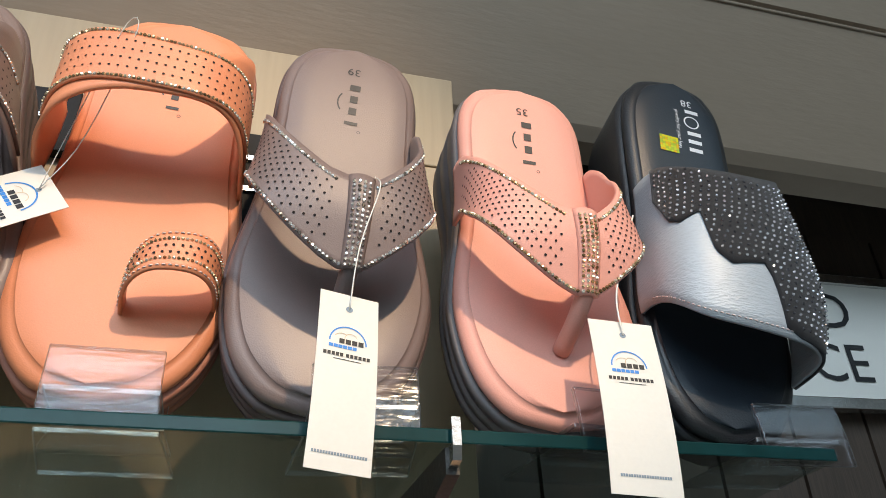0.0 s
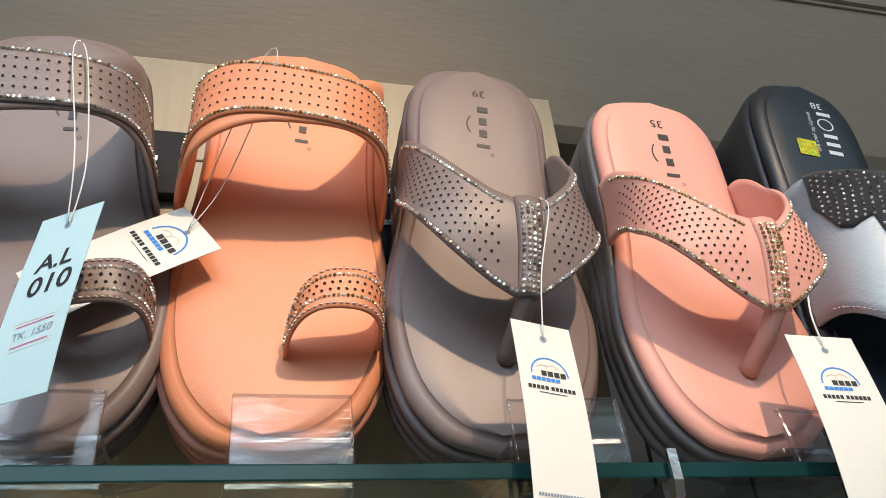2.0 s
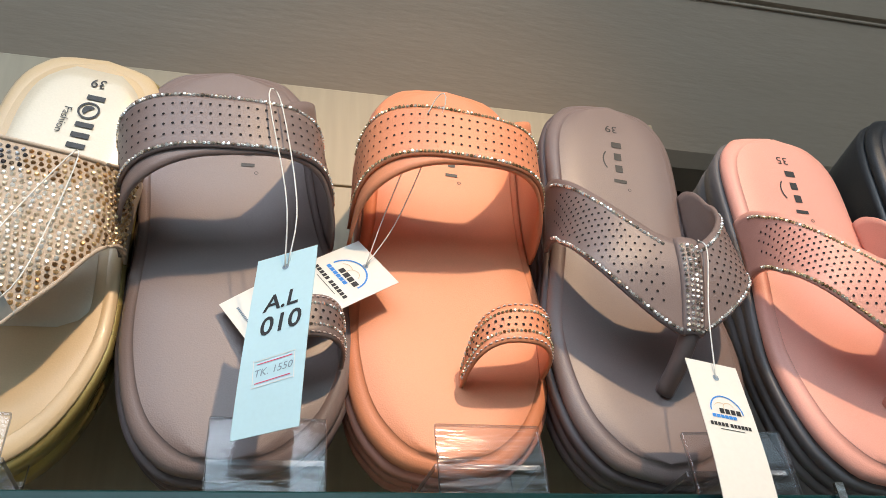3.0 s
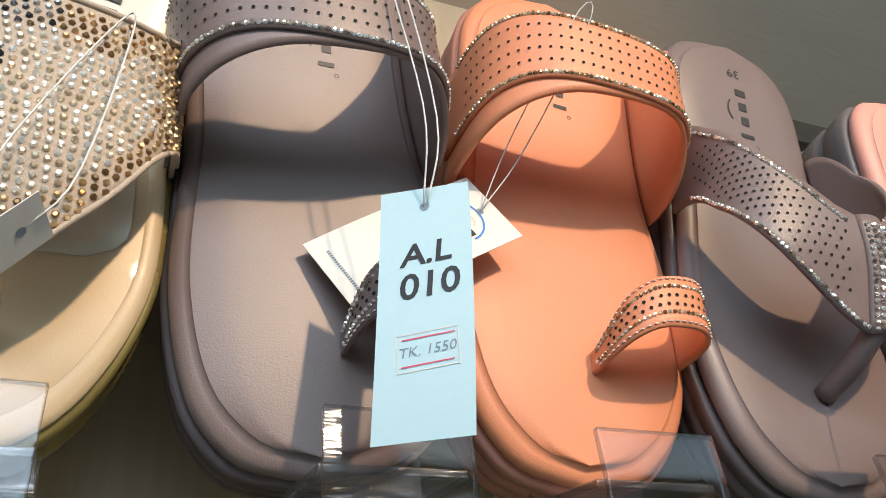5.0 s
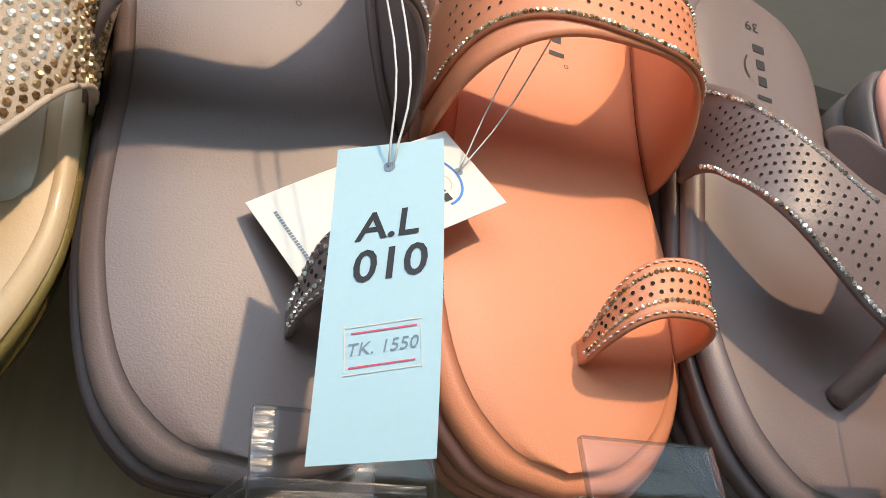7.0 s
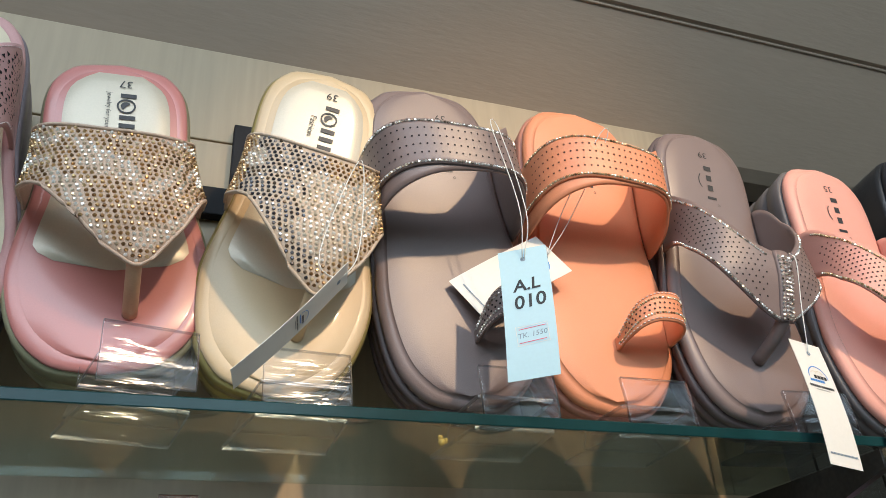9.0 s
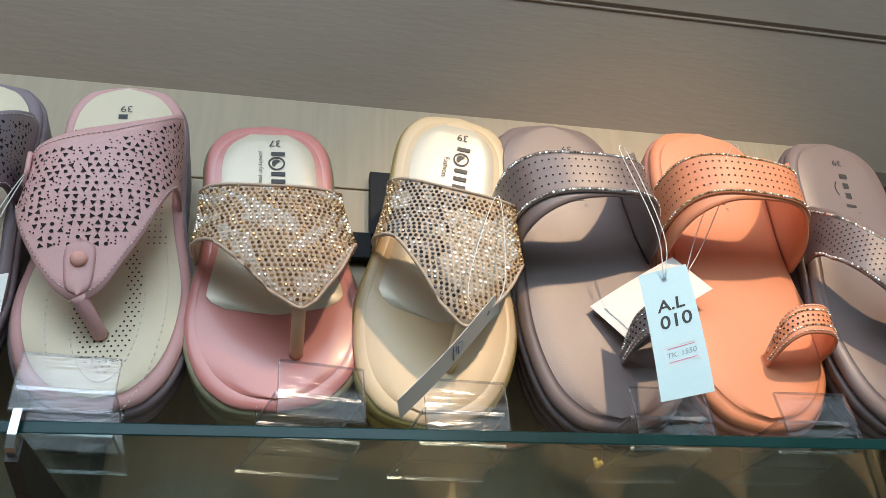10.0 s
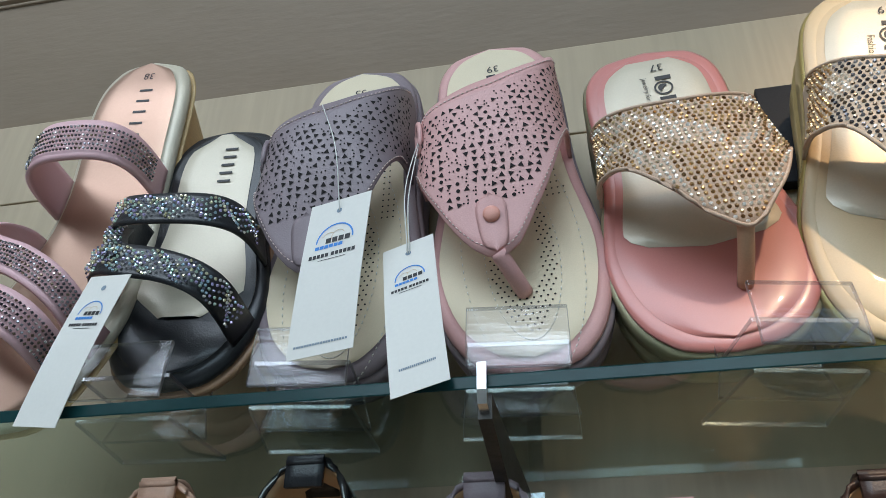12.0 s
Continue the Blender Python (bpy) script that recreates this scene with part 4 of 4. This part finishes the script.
def braided_sandal(m):
    ob = thing("braided_strap_sandal", m, "black sandal with braided iridescent stone straps, tan sole", "sandal", "sandals on the shelf")
    L = 0.182
    F = Form(L, 0.088, 0.020, 0.045, 0.003, dip=0.004)
    F.sole(ob, M["black"], M["black"], M["tan"], grooves=1)
    v = []
    for i in range(25):
        t = 0.20 + 0.78 * i / 24
        h = (F.half(t) - 0.006) * min(1, 0.4 + 5 * i / 24) * min(1, 0.5 + 6 * (24 - i) / 24)
        v += [(F.mid(t) + h * (j / 5 - 1), t * L, F.top(t) + 0.002 - 0.0018 * abs(j / 5 - 1) ** 8) for j in range(11)]
    part("insole_pad", mesh("insole_pad", v, [(i * 11 + j, i * 11 + j + 1, i * 11 + j + 12, i * 11 + j + 11) for i in range(24) for j in range(10)], M["pearl"]), ob, "pale pearly insole pad")
    bars = [laid(flat_rect(0.009, 0.0018, 3, 1), lambda a, b: F.on(a, b, 0.0027), 0, (0.002, (0.90 - 0.036 * i) * L)) for i in range(5)]
    part("maker_mark", mesh("maker_mark", *join(bars), M["ink"], False), ob)
    high = lambda t: 0.046 + 0.01 * t
    bands = [
        Strap(F, curve([(0, 0.46), (0.5, 0.38), (1, 0.41)]), curve([(0, 0.57), (0.5, 0.49), (1, 0.54)]), high, power=0.5),
        Strap(F, curve([(0, 0.25), (0.3, 0.215), (0.6, 0.16), (1, 0.10)]), curve([(0, 0.36), (0.3, 0.335), (0.6, 0.265), (1, 0.20)]), high, power=0.5),
    ]
    for b in bands:
        s = part("strap", mesh("strap", *b.sheet(), M["black"]), ob, thick=0.002)
        stones = []
        for row in range(5):
            f0 = 0.22 + 0.14 * row
            for i, k in enumerate(b.along(0.5, 0.0023, 0.03, 0.97)):
                w = 0.10 * math.sin(i * 0.75 + row * 0.4)
                p, n, u = b.frame_at(k, f0 + w, 0.0012 + 0.0012 * math.sin(i * 0.75 + row))
                stones.append(gem_data(p, n, u, 0.0010, 0.0009))
        part("stone_braid", mesh("stone_braid", *join(stones), M["iris"], False), s, "braided rows of iridescent stones", "stuff")
    # slanting link between the two bands
    v = []
    p0, p1 = bands[1].at(0.40, 0.6), bands[0].at(0.10, 0.3)
    v, f = grid(lambda a, b: p0.lerp(p1, b) + Vector(((a - 0.5) * 0.016, 0, 0.0015 - 0.003 * (2 * a - 1) ** 2 + 0.004 * math.sin(3.14 * b))), 4, 10)
    s = part("link_strap", mesh("link_strap", v, f, M["black"]), ob, thick=0.002)
    stones = [gem_data(p0.lerp(p1, b / 14) + Vector(((a - 1.5) * 0.003 + 0.001 * (b % 2), 0, 0.0022 + 0.004 * math.sin(3.14 * b / 14))), Vector((0, 0, 1)), Vector((1, 0, 0)), 0.001, 0.0009) for a in range(4) for b in range(15)]
    part("stone_braid", mesh("stone_braid", *join(stones), M["iris"], False), s, "iridescent stones", "stuff")
    return ob, F, bands


braided_sandal(seat(-0.3030, 0.0502, 1.4962, -3.5, 86.5))


def heeled_sandal(m):
    ob = thing("block_heel_sandal", m, "rose gold heeled sandal with pink straps and crystal mesh bands", "sandal", "sandals on the shelf")
    L = 0.272
    F = Form(L, 0.086, 0.014, 0.010, 0.002, dip=0.014, heel_lift=0.004)
    F.base = lambda t: F.top(t) - 0.013
    F.sole(ob, M["rosegold"], M["pearl"], M["wood_heel"], grooves=1)
    verts, faces = [], []
    for q in range(5):
        for i in range(24):
            a = 2 * math.pi * i / 24
            w = 0.034 - 0.002 * q + (0.0007 if i % 2 else 0)
            verts.append((F.mid(0.9) + w * math.copysign(abs(math.cos(a)) ** 0.7, math.cos(a)), 0.845 * L + (0.040 - 0.003 * q) * math.copysign(abs(math.sin(a)) ** 0.7, math.sin(a)) - 0.004 * q, F.top(0.85) - 0.011 - 0.019 * q))
    faces = [(q * 24 + i, (q + 1) * 24 + i, (q + 1) * 24 + (i + 1) % 24, q * 24 + (i + 1) % 24) for q in range(4) for i in range(24)] + [tuple(range(96, 120))]
    part("heel", mesh("heel", verts, faces, M["wood_heel"]), ob, "ribbed wood-look block heel")
    bars = [laid(flat_rect(0.010, 0.0018, 3, 1), lambda a, b: F.on(a, b), 0, (0.002, (0.90 - 0.034 * i) * L)) for i in range(5)]
    part("maker_mark", mesh("maker_mark", *join(bars), M["ink"], False), ob)
    part("size_number", mesh("size_number", *laid(writing("38", 0.0085), lambda a, b: F.on(a, b), 180, (0.0, 0.95 * L)), M["ink"], False), ob)
    high = lambda t: 0.05
    for lo, hi, power in (
        (curve([(0, 0.54), (0.5, 0.555), (1, 0.58)]), curve([(0, 0.65), (0.5, 0.655), (1, 0.67)]), 0.45),
        (curve([(0, 0.40), (0.5, 0.24), (1, 0.14)]), curve([(0, 0.48), (0.5, 0.32), (1, 0.21)]), 0.5),
        (curve([(0, 0.20), (0.5, 0.12), (1, 0.06)]), curve([(0, 0.30), (0.5, 0.21), (1, 0.13)]), 0.5),
    ):
        b = Strap(F, lo, hi, high, power=power)
        s = part("strap", mesh("strap", *b.sheet(), M["pinkfabric"]), ob, "pale pink strap", thick=0.003)
        stones = []
        for row in range(6):
            stones += [gem_data(*b.frame_at(k, 0.2 + 0.12 * row, 0.0012), 0.00105, 0.0009, 4) for k in b.along(0.5, 0.0023, 0.02, 0.98)]
        part("crystal_mesh", mesh("crystal_mesh", *join(stones), M["smoke"], False), s, "smoky crystal mesh band", "stuff")
    return ob


heeled_sandal(seat(-0.3870, 0.0348, 1.4717, -6.0, 86.5))


# ---- tags ----
def tag(name, top, w, h, mat, label, spin=0.0, lean=0.0, roll=0.0, curl=0.0, twist=0.0, cut=0.0):
    """A hanging card: its hole near the top, slightly curled. Local x right, z up, front towards -y."""
    ob = thing(name, Matrix.Translation(top) @ pose(0, 0, 0, 0, 0, spin) @ pose(0, 0, 0, lean, 0, 0) @ pose(0, 0, 0, 0, roll, 0), label, "price tag", "shoe tags")

    def on(x, z, up=0.0):
        q = -z / h
        return Vector((x + cut * q * q, -curl * math.sin(math.pi * q * 0.9) - twist * x * q - up, z))
    v, f = grid(lambda a, b: on((a - 0.5) * w, 0.008 - b * h), 6, 16)
    part("card", mesh("card", v, f, mat, False), ob, thick=0.0003)
    part("eyelet", mesh("eyelet", *laid(arc_band(0.0, 0.0016, 0, 360), lambda x, z: on(x, z, 0.0005)), M["greyink"], False), ob)
    return ob, lambda x, z: on(x, z, 0.0005)


def brand_print(ob, on, w, y, serif=False):
    s = w / 0.040
    part("arch_mark", mesh("arch_mark", *laid(arc_band(0.0115 * s, 0.0125 * s, 0, 180, 20), on, 0, (0, y)), M["blueink"], False), ob, "blue arch mark")
    sole = [laid(arc_band(0.0040 * s, 0.0044 * s, 20, 200, 12), on, 0, (0.002 * s, y + 0.003 * s)), laid(arc_band(0.0050 * s, 0.0054 * s, 60, 150, 10), on, 0, (-0.004 * s, y + 0.001))]
    part("shoe_mark", mesh("shoe_mark", *join(sole), M["tanink"], False), ob)
    dark = [laid(flat_rect(0.0034 * s, 0.0036 * s, 2, 1), on, 0, ((-0.004 + 0.0042 * i) * s, y + 0.0005)) for i in range(4)]
    dark += [laid(flat_rect(0.0021 * s, 0.0026 * s, 1, 1), on, 0, ((-0.0145 + 0.0027 * i + (0.0012 if i > 4 else 0)) * s, y - 0.0095 * s)) for i in range(11)]
    dark.append(laid(flat_rect(0.018 * s, 0.0003, 6, 1), on, 0, (0, y - 0.0128 * s)))
    part("name_print", mesh("name_print", *join(dark), M["ink"], False), ob, "row of small black bars", "stuff")
    blue = [laid(flat_rect(0.0027 * s, 0.0024 * s, 1, 1), on, 0, ((-0.011 + 0.0031 * i) * s, y - 0.0035 * s)) for i in range(6)]
    part("blue_print", mesh("blue_print", *join(blue), M["blueink"], False), ob, "row of small blue bars", "stuff")


def foot_line(ob, on, z, w):
    pieces = [laid(flat_rect(w / 26, 0.0012, 1, 1), on, 0, (-w / 2 + w * (i + 0.5) / 20, z)) for i in range(20)]
    part("foot_line", mesh("foot_line", *join(pieces), M["greyink"], False), ob, "line of tiny grey print as bars", "stuff")


def string(ob, points, r=0.00035):
    inv = ob.matrix_world.inverted()
    part("string", mesh("string", *tube_data(bend([inv @ Vector(p) for p in points]), r, 5), M["string"]), ob, "thin nylon loop")


bpy.context.view_layer.update()


# tags, each on its own string
al, on = tag("price_tag", (0.2230, 0.003, 1.5565), 0.0290, 0.086, M["bluecard"], "pale blue handwritten price tag hanging on a nylon loop", spin=-32, lean=-5, roll=-2, curl=0.003, cut=-0.004)
part("code", mesh("code", *laid(writing("A.L", 0.0115, 0.15, 0.0002), on, 4, (0.0005, -0.019)), M["ink"], False), al, "hand-lettered black ink")
part("code", mesh("code", *laid(writing("010", 0.0125, 0.12, 0.0002), on, 4, (0.0015, -0.0305)), M["ink"], False), al, "hand-lettered black ink")
part("price", mesh("price", *laid(writing("TK. 1550", 0.0045, 0.2), on, 4, (0.001, -0.0520)), M["greyink"], False), al, "thin grey stamped price")
red = [laid(flat_rect(0.0155, 0.0004, 6, 1), on, 4, (0.001, z)) for z in (-0.0478, -0.0562)]
part("ruled_line", mesh("ruled_line", *join(red), M["redink"], False), al)
edge = [laid(flat_rect(0.018, 0.0003, 6, 1), on, 4, (0.001, z)) for z in (-0.0462, -0.0578)] + [laid(flat_rect(0.0003, 0.0116, 1, 2), on, 4, (x, -0.052)) for x in (-0.008, 0.010)]
part("sticker_edge", mesh("sticker_edge", *join(edge), M["card"], False), al)
p = A.matrix_world @ SA.at(0.62, 0.98)
string(al, [(0.2225, 0.0025, 1.5565), (0.221, -0.004, 1.59), (p.x - 0.002, p.y - 0.004, p.z), (p.x + 0.004, p.y - 0.003, p.z - 0.002), (0.2260, -0.003, 1.587), (0.2236, 0.0025, 1.5565)])

mb, on = tag("maker_tag", (0.2640, 0.049, 1.588), 0.036, 0.080, M["card"], "white card maker tag lying across the taupe sandal", spin=-8, lean=-12, roll=56, curl=0.002)
foot_line(mb, on, -0.066, 0.022)
brand_print(mb, on, 0.036, -0.012)
p = B.matrix_world @ SB.at(0.42, 0.95)
string(mb, [(0.2640, 0.0485, 1.588), (0.275, 0.035, 1.62), (p.x, p.y - 0.003, p.z), (p.x + 0.006, p.y - 0.002, p.z - 0.002), (0.281, 0.038, 1.615), (0.2640, 0.0485, 1.588)], 0.0003)

r1, on = tag("maker_tag", (0.411, -0.005, 1.5085), 0.027, 0.083, M["card"], "long white card tag hanging over the glass edge", spin=9, lean=-5, roll=5, curl=0.003)
brand_print(r1, on, 0.027, -0.018)
foot_line(r1, on, -0.068, 0.023)
p = C.matrix_world @ SC.at(0.54, 1.0)
string(r1, [(0.411, -0.0055, 1.5085), (0.415, -0.007, 1.54), (p.x + 0.005, p.y - 0.004, p.z - 0.008), (p.x + 0.003, p.y - 0.002, p.z)])

r2, on = tag("maker_tag", (0.540, -0.010, 1.505), 0.032, 0.086, M["card"], "long white card tag hanging over the glass edge", spin=-4, lean=-5, roll=4, curl=0.004)
brand_print(r2, on, 0.028, -0.018)
foot_line(r2, on, -0.070, 0.023)
p = D.matrix_world @ SD.at(0.80, 0.5)
string(r2, [(0.540, -0.0105, 1.505), (0.5415, -0.010, 1.53), (p.x, p.y - 0.002, p.z)], 0.0005)

m1, on = tag("maker_tag", (-0.1945, 0.012, 1.5640), 0.037, 0.094, M["card"], "large white card tag hanging over the mauve sandal", spin=-14, lean=-3, roll=0, curl=0.0015)
brand_print(m1, on, 0.036, -0.020)
foot_line(m1, on, -0.080, 0.030)
p = H_.matrix_world @ SH.at(0.5, 0.98)
string(m1, [(-0.1945, 0.0115, 1.5640), (-0.197, 0.002, 1.60), (p.x, p.y - 0.002, p.z)])

m2, on = tag("maker_tag", (-0.1570, 0.015, 1.5345), 0.028, 0.093, M["card"], "white card tag hanging beside the dusty rose sandal", spin=-12, lean=-10, roll=-11, curl=0.002)
brand_print(m2, on, 0.026, -0.018)
foot_line(m2, on, -0.072, 0.018)
p = G_.matrix_world @ SG.at(0.10, 0.72)
string(m2, [(-0.1575, 0.0145, 1.5345), (-0.160, 0.014, 1.575), (p.x, p.y - 0.002, p.z), (-0.158, 0.014, 1.57), (-0.1565, 0.0145, 1.5345)])

r3, on = tag("maker_tag", (-0.313, 0.000, 1.5225), 0.029, 0.084, M["card"], "white card tag hanging beside the black braided sandal", spin=-12, lean=-4, roll=10, curl=0.002)
brand_print(r3, on, 0.026, -0.016)

e1, on = tag("maker_tag", (0.1110, 0.002, 1.528), 0.018, 0.086, M["card"], "narrow cream card tag hanging edge-on by the beige sandal", spin=62, lean=0, roll=0, curl=0.002)
e1.matrix_world = Matrix.Translation((0.1110, 0.002, 1.528)) @ pose(0, 0, 0, 0, 42, 0) @ pose(0, 0, 0, 0, 0, 74)
brand_print(e1, on, 0.016, -0.030)
bpy.context.view_layer.update()
p = E_.matrix_world @ SE.at(0.62, 0.9)
string(e1, [(0.1110, 0.002, 1.528), (0.122, 0.000, 1.547), (p.x + 0.006, p.y - 0.004, p.z), (p.x, p.y - 0.003, p.z), (0.100, 0.000, 1.542), (0.1110, 0.002, 1.528)])

# framed notice on the dark wall
sign = thing("notice_sign", pose(0.990, 0.330, 1.699, 0, -1.5, 0), "white framed notice with black capital letters on dark wall", "sign")
box("board", -0.15, 0.0, -0.074, 0.19, 0.006, 0.074, M["card"], sign)
for z in (-0.074, 0.074):
    box("frame_rail", -0.156, -0.004, z - 0.006, 0.196, 0.010, z + 0.006, M["chrome"], sign, bevel=0.001)
for x in (-0.153, 0.193):
    box("frame_stile", x - 0.003, -0.004, -0.067, x + 0.003, 0.010, 0.067, M["chrome"], sign)
for text, x, z in (("ED", 0.0, 0.032), ("CE", 0.004, -0.030)):
    v, f = writing(text, 0.062)
    part("lettering", mesh("lettering", [(x + a * 1.05, -0.0012, z + b) for a, b, *_ in v], f, M["ink"], False), sign, "bold black capital letters")


# ---- flat shoes on the lower shelf, heels up ----
def flat_shoe(x, mat, tab, label, lift=0.0):
    m = Matrix.Translation((x, 0.044, LOW_Z + 0.0135 + lift)) @ pose(0, 0, 0, 76, 0, 0)
    ob = thing("flat_shoe", m, label, "shoe", "flat shoes on the lower shelf")
    L = 0.238
    F = Form(L, 0.080, 0.010, 0.016, 0.003, dip=0.002)
    F.sole(ob, M["lining"], mat, M["black"], grooves=1)
    ts = [0.42 + 0.58 * math.sin(math.pi / 2 * i / 16) for i in range(17)]
    line = [(F.mid(t) - F.half(t), t * L) for t in ts] + [(F.mid(t) + F.half(t), t * L) for t in ts[-2::-1]]
    n = len(line)
    for name, mt, inset in (("counter", mat, 0.0), ("lining", M["lining"], 0.0016)):
        v = []
        for q in range(6):
            for i, (a, b) in enumerate(line):
                s = 1 - (inset + 0.006 * (q / 5) ** 2) / 0.04
                v.append((a * s, L * 0.6 + (b - L * 0.6) * (1 - (inset + 0.002 * q / 5) / 0.1), -0.004 + 0.050 * q / 5))
        part(name, mesh(name, v, [(q * n + i, q * n + i + 1, (q + 1) * n + i + 1, (q + 1) * n + i) for q in range(5) for i in range(n - 1)], mt), ob, thick=0.0012)
    rim = [(a * 0.85, L * 0.6 + (b - L * 0.6) * 0.98, 0.0465) for a, b in line]
    part("rim", mesh("rim", *tube_data(rim, 0.0018, 8), mat), ob)
    toe = Strap(F, lambda k: 0.02, lambda k: 0.40 + 0.10 * abs(2 * k - 1) ** 2, lambda t: 0.012 + 0.085 * t, power=0.6)
    part("vamp", mesh("vamp", *toe.sheet(24, 10), mat), ob, thick=0.0016)
    v, f = grid(lambda a, b: (F.mid(1) + (a - 0.5) * 0.018, L * 0.988 + 0.006 * math.sin(math.pi * b) - 0.004, 0.020 + 0.030 * b + 0.002 * math.sin(3.14 * b)), 4, 6)
    part("heel_tab", mesh("heel_tab", v, f, tab), ob, "folded heel tab", thick=0.003)
    v, f = grid(lambda a, b: (F.mid(1) + (a - 0.5) * 0.019, L * 0.97 + 0.0045 * math.cos(math.pi * (b - 0.5)) * 2 - 0.0105 + 0.012 * b, 0.0485 + 0.003 * math.sin(math.pi * b)), 4, 6)
    part("heel_loop", mesh("heel_loop", v, f, tab), ob, thick=0.003)
    return ob


for x, mat, tab, label, lift in (
    (-0.286, "nude", "nude", "nude leather flat shoe with a folded heel tab", 0.014),
    (-0.209, "patent", "black", "black flat shoe with a tall heel tab", 0.021),
    (-0.121, "mauve", "mauve", "mauve leather flat shoe with a folded heel tab", 0.008),
    (-0.039, "rose", "rose", "rose pink leather flat shoe", -0.008),
    (0.048, "brownleather", "brownleather", "dark brown leather flat shoe with tan lining", 0.0),
    (0.151, "nude", "nude", "nude pink leather flat shoe with stitched heel", -0.002),
    (0.242, "patent", "patent", "black patent leather flat shoe", 0.0),
    (0.400, "sage", "sage", "sage green leather flat shoe", -0.004),
    (0.480, "lilac", "lilac", "lilac leather flat shoe", 0.0),
):
    flat_shoe(x, M[mat], M[tab], label, lift)


crumb = []
for i, (dx, dz, r) in enumerate(((0, 0, 0.0022), (0.0025, 0.0008, 0.0018), (-0.0006, 0.0028, 0.0017))):
    v = [(dx + r * math.sin(a * 0.785) * math.cos(b * 0.785), 0.0 + r * math.sin(a * 0.785) * math.sin(b * 0.785), 0.0022 + dz + r * math.cos(a * 0.785)) for a in range(5) for b in range(8)]
    crumb.append((v, [(a * 8 + b, a * 8 + (b + 1) % 8, (a + 1) * 8 + (b + 1) % 8, (a + 1) * 8 + b) for a in range(4) for b in range(8)]))
ob = new("crumb", mesh("crumb", *join(crumb), M["crumb"]))
ob.location = (0.186, 0.060, SHELF_Z)
tagged(ob, "small yellow crumb of dried glue on the glass", "crumb")
